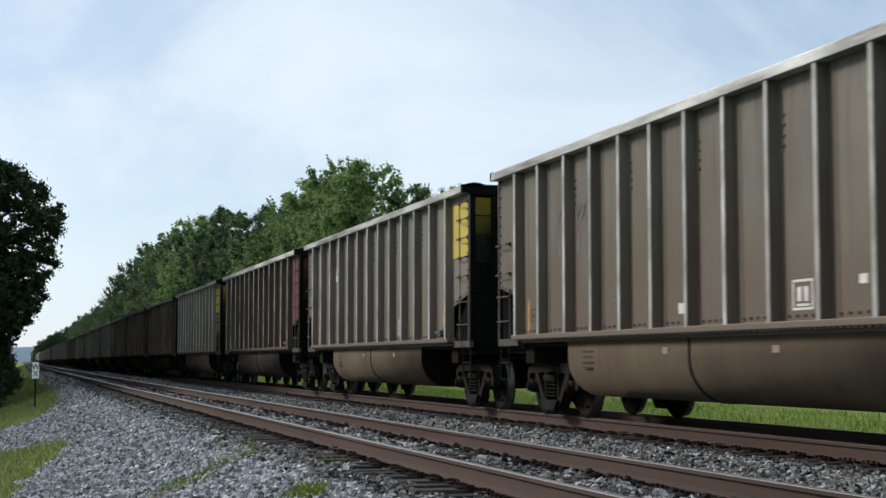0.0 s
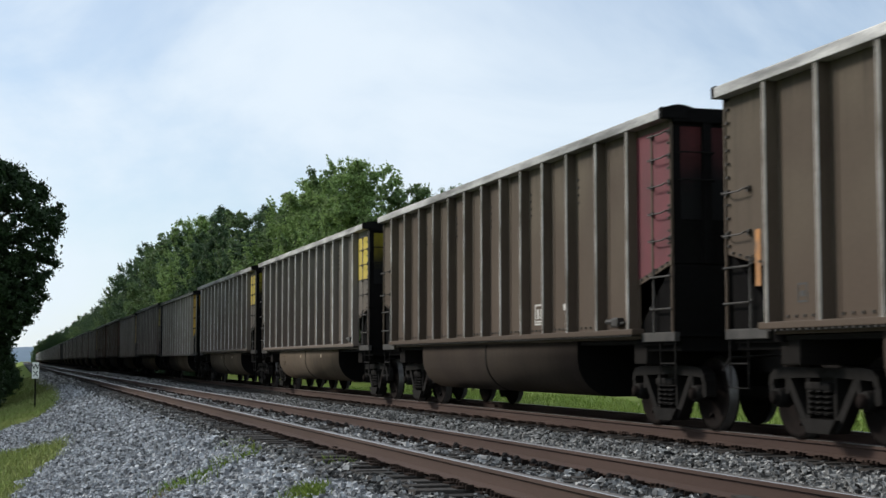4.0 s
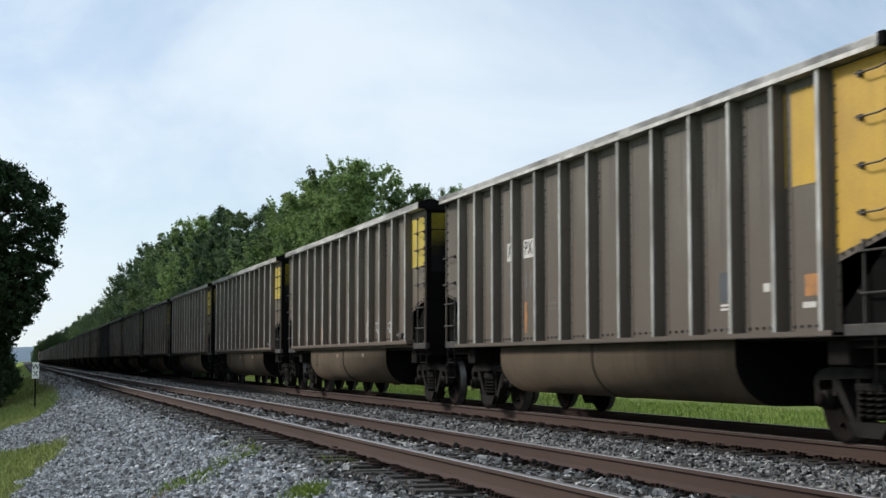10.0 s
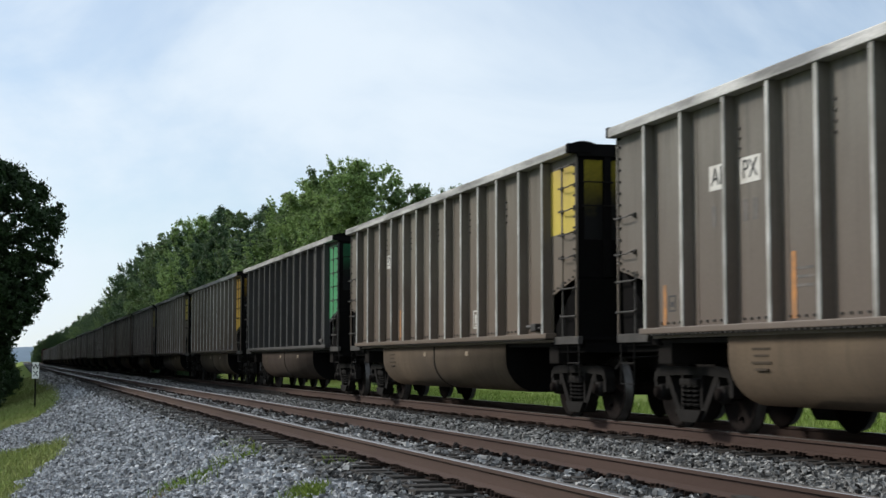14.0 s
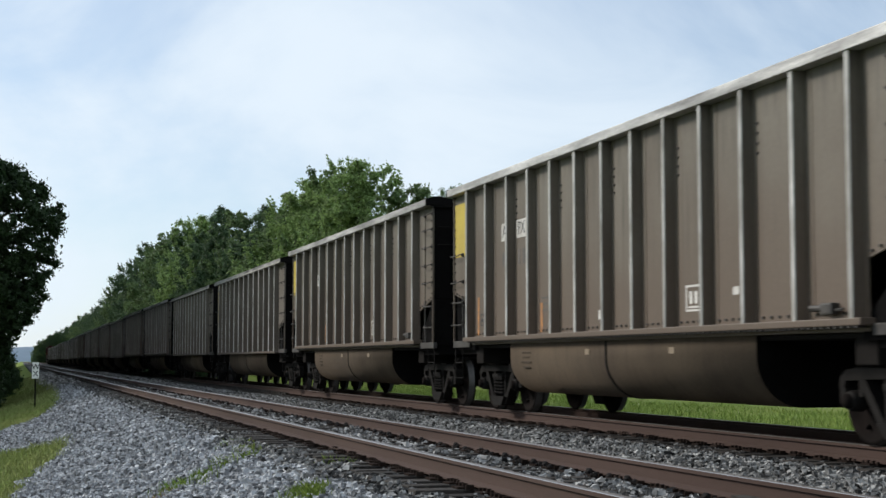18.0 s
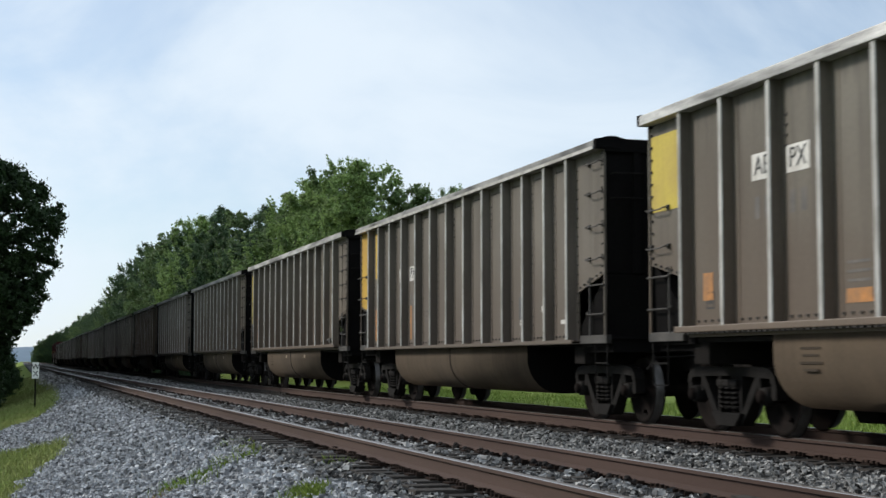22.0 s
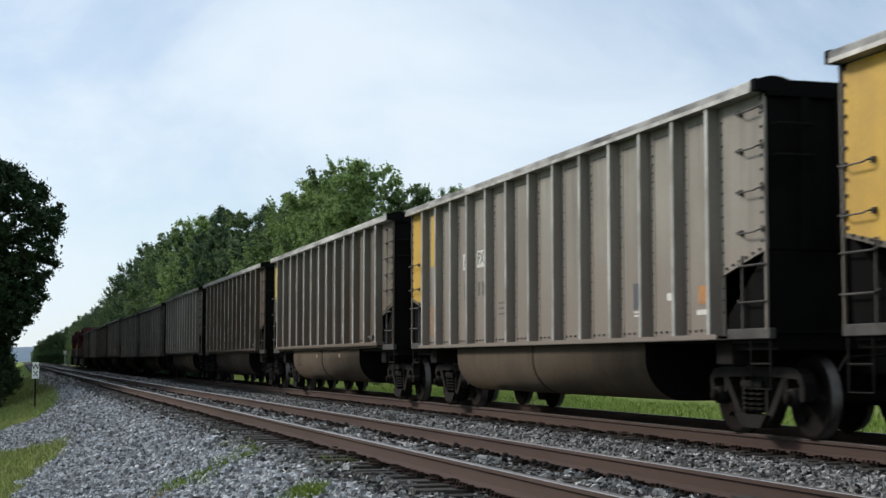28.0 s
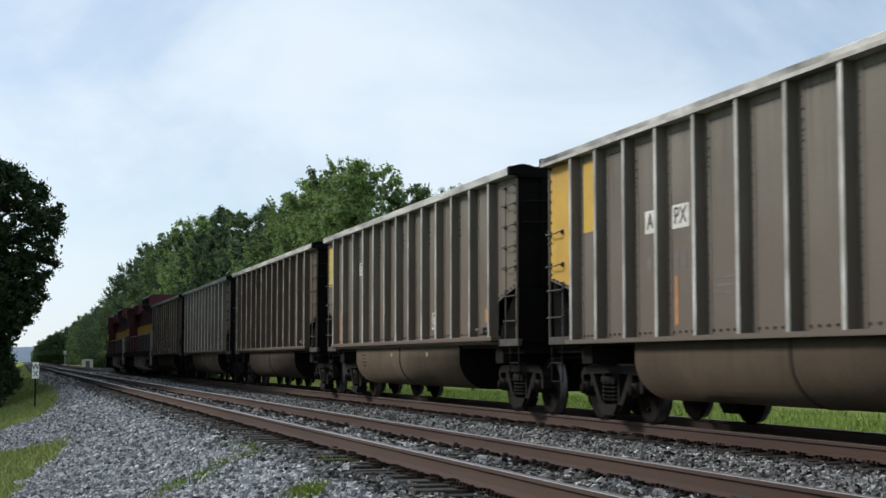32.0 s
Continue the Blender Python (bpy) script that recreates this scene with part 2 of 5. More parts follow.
M_ANCHOR = mat("greasy_anchor_steel", (0.012, 0.01, 0.0095), 0.8, 0, 8, 0.3, None, 0.2, 50, 0, 0.2, spec=0.15)
M_BALLAST = mat("ballast_bed", (0.10, 0.10, 0.099), 0.9, 0, 9, 0.5, (0.05, 0.05, 0.05), 1.0, 26, spec=0.05)
M_STONE = mat("limestone_chips", (0.353, 0.362, 0.374), 0.85, 0, 4, 0.3, (0.211, 0.217, 0.225), 0.3, 40, island=0.75, spec=0.08)
M_STONE_MID = mat("dusty_limestone_chips", (0.275, 0.273, 0.262), 0.8, 0, 4, 0.3, (0.125, 0.123, 0.117), 0.3, 40, island=0.95, spec=0.1)
M_STONE_SOOT = mat("coal_dusted_chips", (0.145, 0.143, 0.14), 0.8, 0, 4, 0.3, (0.058, 0.057, 0.056), 0.3, 40, island=0.9, spec=0.06)
M_STONE_DARK = mat("sooty_limestone_chips", (0.27, 0.27, 0.265), 0.8, 0, 4, 0.3, (0.105, 0.105, 0.102), 0.3, 40, island=0.98, spec=0.08)
M_GRASS = mat("meadow", (0.12, 0.185, 0.033), 0.9, 0, 0.35, 0.3, (0.165, 0.19, 0.055), 0.8, 9, spec=0.05)
M_BLADE = mat("grass_blades", (0.205, 0.265, 0.082), 0.8, 0, 0.6, 0.3, (0.275, 0.28, 0.12), 0, 20, island=0.3, spec=0.1)
M_MEADOW_BLADE = mat("lush_grass_blades", (0.145, 0.225, 0.043), 0.8, 0, 0.6, 0.3, (0.19, 0.24, 0.06), 0, 20, island=0.3, spec=0.1)
M_REDWEED = mat("reddish_weeds", (0.22, 0.09, 0.05), 0.8, 0, 2, 0.3, (0.12, 0.12, 0.04), 0, 20, island=0.35)
M_BARK = mat("bark", (0.09, 0.075, 0.06), 0.9, 0, 3, 0.4, None, 0.8, 12, spec=0.05)
# the haze of the distance is mixed into this base colour
M_HILL = mat("hazed_wooded_hill", (0.13, 0.19, 0.25), 1.0, 0, 0.004, 0.15, None, 0, 0.05)


def leaf_mat(name, col, col2):
    m = mat(name, col, 0.6, 0, 0.45, 0.3, col2, 0, 8, island=0.35, spec=0.25)
    nt = m.node_tree
    bs, out = nt.nodes["Principled BSDF"], nt.nodes["Material Output"]
    tr, ad = nt.nodes.new("ShaderNodeBsdfTranslucent"), nt.nodes.new("ShaderNodeMixShader")
    src = bs.inputs["Base Color"].links[0].from_socket
    nt.links.new(src, tr.inputs["Color"])
    ad.inputs[0].default_value = 0.38
    nt.links.new(bs.outputs[0], ad.inputs[1])
    nt.links.new(tr.outputs[0], ad.inputs[2])
    nt.links.new(ad.outputs[0], out.inputs["Surface"])
    return m


M_LEAF = [leaf_mat("leaves_mid_green", (0.135, 0.205, 0.078), (0.095, 0.150, 0.060)),
          leaf_mat("leaves_fresh_green", (0.225, 0.33, 0.11), (0.165, 0.25, 0.088)),
          leaf_mat("leaves_dark_green", (0.082, 0.138, 0.064), (0.056, 0.100, 0.049))]


# leaf green with the backlit trees' shade put into the colour
M_LEAF_SHADE = leaf_mat("leaves_shaded_green", (0.034, 0.062, 0.022), (0.020, 0.042, 0.015))


# ---- mesh helpers ----
def part(name, bm, material, parent=None, label="", smooth=False):
    """Links a bmesh as one mesh object under a thing or a part."""
    me = bpy.data.meshes.new(name)
    if isinstance(bm, tuple):
        me.from_pydata(bm[0], [], bm[1])
    else:
        bmesh.ops.recalc_face_normals(bm, faces=bm.faces)
        bm.to_mesh(me)
        bm.free()
    for m in (material if isinstance(material, (list, tuple)) else [material]):
        me.materials.append(m)
    if smooth:
        me.polygons.foreach_set("use_smooth", [True] * len(me.polygons))
    ob = new(name, me)
    ob.parent = parent
    if label:
        ob["label"] = label
    return ob


def share(name, src, parent, m=None):
    """One more object on the mesh of src."""
    ob = new(name, src.data)
    ob.parent = parent
    if m is not None:
        ob.matrix_basis = m
    return ob


def box(bm, x0, x1, y0, y1, z0, z1, bevel=0.0):
    vs = [bm.verts.new((x, y, z)) for x in (x0, x1) for y in (y0, y1) for z in (z0, z1)]
    fs = [bm.faces.new([vs[i] for i in f]) for f in ((0, 1, 3, 2), (4, 6, 7, 5), (0, 4, 5, 1), (2, 3, 7, 6), (0, 2, 6, 4), (1, 5, 7, 3))]
    if bevel:
        bmesh.ops.bevel(bm, geom=list({e for f in fs for e in f.edges}), offset=bevel, segments=2, affect="EDGES", profile=0.6)
    return bm


def prism(bm, pts, axis, a, b):
    """A polygon, given in the two other axes in their order, drawn out along axis from a to b."""
    def at(p, d):
        return [(d, p[0], p[1]), (p[0], d, p[1]), (p[0], p[1], d)][axis]
    lo, hi = [bm.verts.new(at(p, a)) for p in pts], [bm.verts.new(at(p, b)) for p in pts]
    k = len(pts)
    bm.faces.new(lo), bm.faces.new(hi[::-1])
    for i in range(k):
        bm.faces.new((lo[i], hi[i], hi[(i + 1) % k], lo[(i + 1) % k]))
    return bm


def rod(bm, pts, r, n=6, caps=True):
    """A round bar along a line of points; r may be one radius or one for each point."""
    pts = [Vector(p) for p in pts]
    rs = r if isinstance(r, (list, tuple)) else [r] * len(pts)
    rings = []
    for i, p in enumerate(pts):
        d = (pts[min(i + 1, len(pts) - 1)] - pts[max(i - 1, 0)]).normalized()
        u = d.orthogonal().normalized() if not rings else (u - d * u.dot(d)).normalized()
        w = d.cross(u)
        rings.append([bm.verts.new(p + (u * math.cos(a) + w * math.sin(a)) * rs[i]) for a in (2 * math.pi * k / n for k in range(n))])
    for a, b in zip(rings, rings[1:]):
        for k in range(n):
            bm.faces.new((a[k], a[(k + 1) % n], b[(k + 1) % n], b[k]))
    if caps:
        bm.faces.new(rings[0][::-1]), bm.faces.new(rings[-1])
    return bm


def lathe(bm, prof, n=24, axis=0):
    """A profile of (along, radius) turned round an axis."""
    rings = []
    for d, r in prof:
        ring = []
        for k in range(n):
            a = 2 * math.pi * k / n
            c, s = r * math.cos(a), r * math.sin(a)
            ring.append(bm.verts.new([(d, c, s), (c, d, s), (c, s, d)][axis]))
        rings.append(ring)
    for a, b in zip(rings, rings[1:]):
        for k in range(n):
            bm.faces.new((a[k], a[(k + 1) % n], b[(k + 1) % n], b[k]))
    bm.faces.new(rings[0]), bm.faces.new(rings[-1][::-1])
    return bm


BM = bmesh.new


# ---- the line of the tracks ----
def bend(y):
    """How far the line has swung to the right at y metres."""
    y = max(y, 0.0)
    return 0.009 * (math.sqrt((y - 100.0) ** 2 + 3600.0) + (y - 100.0)) / 2 - 0.0748


NEAR_X, FAR_X = 4.55, 9.29                       # the centres of the two tracks


# ---- ground ----
def lerp_table(table, v):
    for (a, fa), (b, fb) in zip(table, table[1:]):
        if v <= b:
            return fa + (fb - fa) * max(0.0, (v - a) / (b - a))
    return table[-1][1]


PROFILE = [(-400, -2.2), (-60, -2.0), (-12, -1.75), (-3, -1.6), (-0.5, -1.38), (0.8, -1.02), (2.3, -0.48), (2.85, -0.31), (3.2, -0.26), (3.6, -0.25), (6.4, -0.25), (6.9, -0.30),
           (7.4, -0.24), (11.0, -0.24), (11.6, -0.36), (13.0, -1.0), (16, -1.15), (40, -1.0), (500, -1.0)]


def ground_z(x, y):
    """The height of the ground and of the ballast; x is counted from the line of the tracks."""
    z = lerp_table(PROFILE, x)
    if x < 0.5 or x > 13.5:
        z += 0.12 * noise.noise((x * 0.25, y * 0.12, 0.0)) + 0.04 * noise.noise((x * 0.9, y * 0.7, 3.0))
    return z


GRAVEL_EDGE = [(0, -0.4), (12, -0.3), (22, 0.0), (27, 0.4), (30, 1.1), (34, 1.25), (37, -0.2), (41, -1.3), (44, -1.2), (48, 0.4), (52, 1.3), (60, 1.9), (80, 2.2), (1500, 2.3)]


def gravel_edge(y):
    return lerp_table(GRAVEL_EDGE, y) + 0.18 * noise.noise((y * 0.9, 7.0, 0.0)) + 0.1 * noise.noise((y * 2.7, 1.0, 0.0))


def sheet(xs, ys, zf, shift=True):
    verts, faces = [], []
    for y in ys:
        for x in xs:
            verts.append((x + (bend(y) if shift and y > 0 else 0.0), y, zf(x, y)))
    w = len(xs)
    for j in range(len(ys) - 1):
        for i in range(w - 1):
            a = j * w + i
            faces.append((a, a + 1, a + w + 1, a + w))
    return verts, faces


def build_ground():
    xs = [-3000, -900, -300, -120, -60, -35, -20, -12, -8, -5.5, -4, -3, -2, -1.2, -0.5, 0.1, 0.8, 1.5, 2.3, 2.9, 6.4, 11.0, 11.6, 12.3, 13, 14, 15, 17, 20, 25, 32, 45, 80, 200, 600, 3000]
    ys = [-600, -200, -80, -30, -10] + [i * 1.5 for i in range(0, 60)] + [95, 105, 120, 140, 165, 200, 250, 320, 420, 600, 900, 1500, 4500]
    # under the ballast the soil lies lower
    def soil(x, y):
        z = ground_z(x, y) if y < 900 else lerp_table(PROFILE, x)
        return z - (0.14 if gravel_edge(y) < x < 12.6 else 0.0)
    tagged(part("ground", sheet(xs, ys, soil), M_GRASS, smooth=True), "green meadow beside the railway line", "ground", kind="structure")
    # the ballast bed: a shoulder with an uneven edge towards the grass
    verts, faces, rows = [], [], [-30, -10, 0] + [8 + i * 0.5 for i in range(0, 130)] + [75 + i * 3 for i in range(12)] + [115 + 12 * i for i in range(12)] + [270, 330, 420, 600, 900, 1400]
    fr = [0, .06, .15, .3, .45, .6, .75, .9, 1.0]
    for y in rows:
        e = gravel_edge(y)
        cols = [e + (2.6 - e) * f for f in fr] + [2.9, 3.3, 3.6, 4.55, 5.5, 6.4, 6.9, 7.4, 8.3, 9.3, 10.3, 11.0, 11.6, 12.1, 12.6, 13.1]
        for i, x in enumerate(cols):
            z = ground_z(x, y) if y < 900 else lerp_table(PROFILE, x)
            z += 0.035 * noise.noise((x * 2.2, y * 2.2, 5.0)) if 5 < y < 90 else 0.0
            if i == 0 or i == len(cols) - 1:
                z -= 0.2
            verts.append((x + (bend(y) if y > 0 else 0), y, z))
    w = len(cols)
    for j in range(len(rows) - 1):
        for i in range(w - 1):
            a = j * w + i
            faces.append((a, a + 1, a + w + 1, a + w))
    tagged(part("ballast_bed", (verts, faces), M_BALLAST, smooth=True), "grey crushed limestone ballast under both tracks", "ballast", kind="structure")


def chips(name, label, spots, size, seed, material=M_STONE):
    """Broken stones strewn on given spots, one mesh."""
    rng = np.random.default_rng(seed)
    k = len(spots)
    base = np.array([(-1, -1, -.8), (1, -.8, -.8), (.9, 1, -.7), (-.8, .9, -.8), (-.6, -.8, .7), (.8, -.5, .9), (.5, .8, .6), (-.9, .5, .8)])
    quads = np.array([(0, 3, 2, 1), (4, 5, 6, 7), (0, 1, 5, 4), (1, 2, 6, 5), (2, 3, 7, 6), (3, 0, 4, 7)])
    sc = size * rng.uniform(0.55, 1.45, (k, 1, 1)) * rng.uniform(0.6, 1.2, (k, 1, 3))
    v = base[None] * (1 + rng.uniform(-.35, .35, (k, 8, 3))) * sc
    a, b = rng.uniform(0, 2 * np.pi, k), rng.uniform(-1.4, 1.4, k)
    ca, sa, cb, sb = np.cos(a)[:, None], np.sin(a)[:, None], np.cos(b)[:, None], np.sin(b)[:, None]
    x, y, z = v[..., 0], v[..., 1] * cb - v[..., 2] * sb, v[..., 1] * sb + v[..., 2] * cb
    v = np.stack([x * ca - y * sa, x * sa + y * ca, z], -1) + np.array(spots)[:, None, :]
    f = (quads[None] + (np.arange(k) * 8)[:, None, None]).reshape(-1, 4)
    me = bpy.data.meshes.new(name)
    me.vertices.add(k * 8), me.loops.add(k * 24), me.polygons.add(k * 6)
    me.vertices.foreach_set("co", v.reshape(-1))
    me.loops.foreach_set("vertex_index", f.reshape(-1).astype(np.int32))
    me.polygons.foreach_set("loop_start", np.arange(0, k * 24, 4, dtype=np.int32))
    me.update(calc_edges=True)
    me.shade_flat()
    me.materials.append(material)
    return tagged(new(name, me), label, "ballast stones", kind="stuff")


def build_chips():
    rng = random.Random(4)
    shoulder, middle, strip, sooty, far = [], [], [], [], []
    for y0, y1, dens, sz in ((8, 20, 680, .03), (20, 32, 430, .03), (32, 50, 170, .035), (50, 80, 60, .05)):
        for _ in range(int((y1 - y0) * 4.2 * dens)):
            y, x = rng.uniform(y0, y1), rng.uniform(-1.3, 3.0)
            if x > gravel_edge(y) + abs(rng.gauss(0, .12)) - 0.1:
                shoulder.append((x + bend(y), y, ground_z(x, y) + rng.uniform(-.03, .05)))
        for _ in range(int((y1 - y0) * 4.4 * dens)):
            y, x = rng.uniform(y0 + 1.5, y1 + 1.5), rng.uniform(2.8, 8.5)
            if (abs(x - 3.795) > .12 and abs(x - 5.305) > .12):
                z = -0.25 if 3.2 < x < 5.9 else ground_z(x, y)
                if x < 5.9:      # spilt over the ties here and there
                    z += (.036 if 3.9 < x < 5.2 else .0) + max(-.02, .09 * noise.noise((x * 2.5, y * 1.7, 9.0)) - .01)
                p = (x + bend(y), y, z + rng.uniform(-.02, .02))
                if x > 7.85 + rng.gauss(0, .06):
                    sooty.append(p)
                elif x > 5.95:
                    strip.append((p[0], p[1], p[2] + rng.uniform(0, .03)))
                elif x < 3.66 + rng.gauss(0, .05):
                    (sooty if rng.random() < .42 or y > 40 else strip).append((p[0], p[1], p[2] + (.025 if x < 3.35 else 0)))
                elif rng.random() < .6:
                    middle.append(p)
    for _ in range(9000):
        y, x = rng.uniform(78, 150), rng.uniform(1.9, 8.5)
        if min(abs(x - q) for q in (3.795, 5.305)) > .2:
            far.append((x + bend(y), y, (-.25 if 3.2 < x < 5.9 else ground_z(x, y)) + rng.uniform(-.02, .03)))
    # behind and beside the camera the bed goes on
    for _ in range(9000):
        y, x = rng.uniform(-14, 8.5), rng.uniform(-.4, 8.4)
        if min(abs(x - q) for q in (3.795, 5.305)) > .15:
            far.append((x + bend(y), y, (-.25 if 3.2 < x < 5.9 else ground_z(x, y)) + rng.uniform(-.02, .02)))
    chips("shoulder_stones", "loose grey limestone chips on the ballast shoulder", shoulder, .0255, 1)
    chips("strip_stones", "dusty grey limestone chips between the two tracks", strip, .0215, 5, M_STONE_MID)
    chips("sooty_stones", "coal-blackened chips along the tie ends", sooty, .026, 6, M_STONE_SOOT)
    chips("distant_stones", "grey ballast stones further down the line", far, .06, 7, M_STONE_MID)
    chips("track_stones", "soot-stained limestone chips between the ties", middle, .026, 2, M_STONE_DARK)


def blades(name, label, spots, height, seed, material=M_BLADE):
    rng = np.random.default_rng(seed)
    k = len(spots)
    s = np.array(spots)
    h = height * rng.uniform(.5, 1.3, k)
    a, lean = rng.uniform(0, 2 * np.pi, k), rng.normal(0, .35, (k, 2))
    wd = .005 + .005 * rng.random(k)
    d = np.stack([np.cos(a) * wd, np.sin(a) * wd, np.zeros(k)], -1)
    tip = s + np.stack([lean[:, 0] * h, lean[:, 1] * h, h], -1)
    mid = s + np.stack([lean[:, 0] * h * .3, lean[:, 1] * h * .3, h * .55], -1)
    v = np.stack([s - d, s + d, mid + d * .8, tip, mid - d * .8], 1).reshape(-1, 3)
    f = np.arange(k * 5, dtype=np.int32)
    me = bpy.data.meshes.new(name)
    me.vertices.add(k * 5), me.loops.add(k * 5), me.polygons.add(k)
    me.vertices.foreach_set("co", v.reshape(-1))
    me.loops.foreach_set("vertex_index", f)
    me.polygons.foreach_set("loop_start", np.arange(0, k * 5, 5, dtype=np.int32))
    me.update(calc_edges=True)
    me.materials.append(material)
    return tagged(new(name, me), label, "grass", kind="stuff")


def build_grass():
    rng = random.Random(9)
    left, right, tufts, red = [], [], [], []
    while len(left) < 110000:
        y, x = 12 + 75 * rng.random() ** 1.3, rng.uniform(-6, 2.4)
        if x < gravel_edge(y) + rng.gauss(0, .1):
            left.append((x + bend(y), y, ground_z(x, y) - .02))
    for _ in range(30000):
        y, x = rng.uniform(62, 150), rng.uniform(-2.5, 2.4)
        if x < gravel_edge(y) + rng.gauss(0, .1):
            left.append((x + bend(y), y, ground_z(x, y) - .02))
    while len(right) < 70000:
        y = 16 + 90 * rng.random() ** 1.2
        x = 12.9 + 16 * rng.random() ** 1.5
        right.append((x + bend(y), y, ground_z(x, y) - .02))
    for cx, cy, r, k in ((2.66, 13.65, .09, 900), (2.95, 20.4, .1, 110), (2.95, 19.2, .1, 110), (1.8, 18.1, .12, 80), (2.15, 17.4, .12, 80), (3.4, 15.9, .1, 70), (2.6, 18.6, .1, 60)):
        for _ in range(k):
            x, y = rng.gauss(cx, r), rng.gauss(cy, r * 2.2)
            tufts.append((x, y, ground_z(x, y) - .01))
    for cx, cy, k in ((1.6, 17.2, 70), (1.78, 17.5, 80), (1.95, 17.7, 50), (2.2, 17.9, 50), (2.5, 18.1, 50), (2.8, 18.2, 50)):
        for _ in range(k):
            x, y = rng.gauss(cx, .07), rng.gauss(cy, .12)
            (red if rng.random() < (.6 if cx < 1.9 else .1) else tufts).append((x, y, ground_z(x, y) + .01))
    blades("dry_weeds", "reddish dry weeds in the ballast shoulder", red, .07, 4, M_REDWEED)
    blades("verge_grass", "rough green grass on the verge beside the ballast", left, .14, 1)
    blades("meadow_grass", "tall bright green grass behind the train", right, .24, 2, M_MEADOW_BLADE)
    blades("ballast_weeds", "small green weeds growing in the ballast", tufts, .1, 3, M_MEADOW_BLADE)


# ---- tracks ----
RAIL = [(-.075, -.172), (.075, -.172), (.075, -.158), (.012, -.135), (.009, -.048), (.036, -.034), (.036, -.005), (.030, 0.0), (-.030, 0.0), (-.036, -.005),
        (-.036, -.034), (-.009, -.048), (-.012, -.135), (-.075, -.158)]


def build_rail(x, parent, label):
    ys = [-40, -10] + [i * 4.0 for i in range(0, 75)] + [320, 360, 420, 500, 600, 750, 1000, 1400]
    verts, faces, k = [], [], len(RAIL)
    for y in ys:
        o = x + (bend(y) if y > 0 else bend(0))
        verts += [(o + a, y, b) for a, b in RAIL]
    for j in range(len(ys) - 1):
        for i in range(k):
            a, b = j * k + i, j * k + (i + 1) % k
            faces.append((a, b, b + k, a + k))
    faces.append(tuple(range(k)))
    ob = part("rail", (verts, faces), [M_RAILSIDE, M_RAILTOP, M_RAILCROWN], parent, label)
    for j in range(len(ys) - 1):
        ob.data.polygons[j * k + 7].material_index, ob.data.polygons[j * k + 8].material_index = 2, 1
    return ob


def build_track(xc, label, first, singles, spacing=0.495):
    tr = tagged(new("railway_track"), label, "railway track", kind="structure")
    for dx in (-.755, .755):
        build_rail(xc + dx, tr, "rust-brown steel rail with polished head")
    rng = random.Random(int(xc * 10))
    bm = box(BM(), -1.3, 1.3, -.115, .115, -.37, -.19, .012)
    proto = None
    # plate, spikes and rail anchors of one rail seat
    bp = box(BM(), -.18, .18, -.09, .09, -.19, -.172, .004)
    for sx in (-1, 1):
        for sy in (-.05, .05):
            box(bp, sx * .105 - .02, sx * .105 + .02, sy - .014, sy + .014, -.175, -.145)
        box(bp, sx * .09 - .035, sx * .09 + .035, .13, .155, -.19, -.15, .006)
        box(bp, sx * .09 - .035, sx * .09 + .035, -.155, -.13, -.19, -.15, .006)
    # a dark lump of grease and anchors beside the rail
    bl = BM()
    for lx, ly, r in ((-.125, -.075, .038), (-.125, .075, .041), (-.15, -.06, .026)):
        bmesh.ops.create_icosphere(bl, subdivisions=1, radius=r, matrix=Matrix.LocRotScale((lx, ly, -.16 if r > .04 else -.18), Euler((lx * 40, ly * 30, 0)), (1.0, .85, 1.15)))
    lump = None
    plate = None
    y = first
    for i in range(singles):
        m = pose(xc + bend(y) + rng.uniform(-.05, .05), y + rng.uniform(-.03, .03), rng.uniform(-.012, .004), rng.uniform(-1, 1), 0, rng.uniform(-1.6, 1.6))
        if proto is None:
            proto = part("tie", bm, M_TIE, tr, "weathered dark wooden tie")
            proto.matrix_basis = m
            tie = proto
        else:
            tie = share("tie", proto, tr, m)
        for dx in (-.755, .755):
            if plate is None:
                plate = part("tie_plate", bp, M_PLATE, tie, "rusty plate with spikes and anchors")
                plate.matrix_basis = pose(dx, 0, 0)
            else:
                share("tie_plate", plate, tie, pose(dx, 0, 0))
            if xc < 6 and dx > 0 and rng.random() < .93 and i < 60:
                lm = pose(dx + rng.uniform(-.01, .02), rng.uniform(-.04, .04), rng.uniform(-.01, .012), 0, 0, rng.uniform(-10, 10))
                if lump is None:
                    lump = part("rail_anchor", bl, M_ANCHOR, tie, "greasy black rail anchor")
                    lump.matrix_basis = lm
                else:
                    share("rail_anchor", lump, tie, lm)
        y += spacing
    verts, faces = [], []
    spots, yb = [], first - spacing
    while yb > -40:
        spots.append(yb)
        yb -= spacing
    while y < 320:
        spots.append(y)
        y += spacing
    for y in spots:
        x = xc + bend(y)
        k = len(verts)
        for hx, hy, z0, z1, ox in ((1.3, .115, -.37, -.19, 0), (.13, .15, -.19, -.13, -.755), (.13, .15, -.19, -.13, .755)):
            k = len(verts)
            verts += [(x + ox + sx * hx, y + sy * hy, z) for sx in (-1, 1) for sy in (-1, 1) for z in (z0, z1)]
            faces += [tuple(k + i for i in f) for f in ((0, 1, 3, 2), (4, 6, 7, 5), (0, 4, 5, 1), (2, 3, 7, 6), (1, 5, 7, 3))]
    tagged(part("distant_ties", (verts, faces), M_TIE, tr), "weathered wooden ties further down the line", kind="stuff")
    return tr


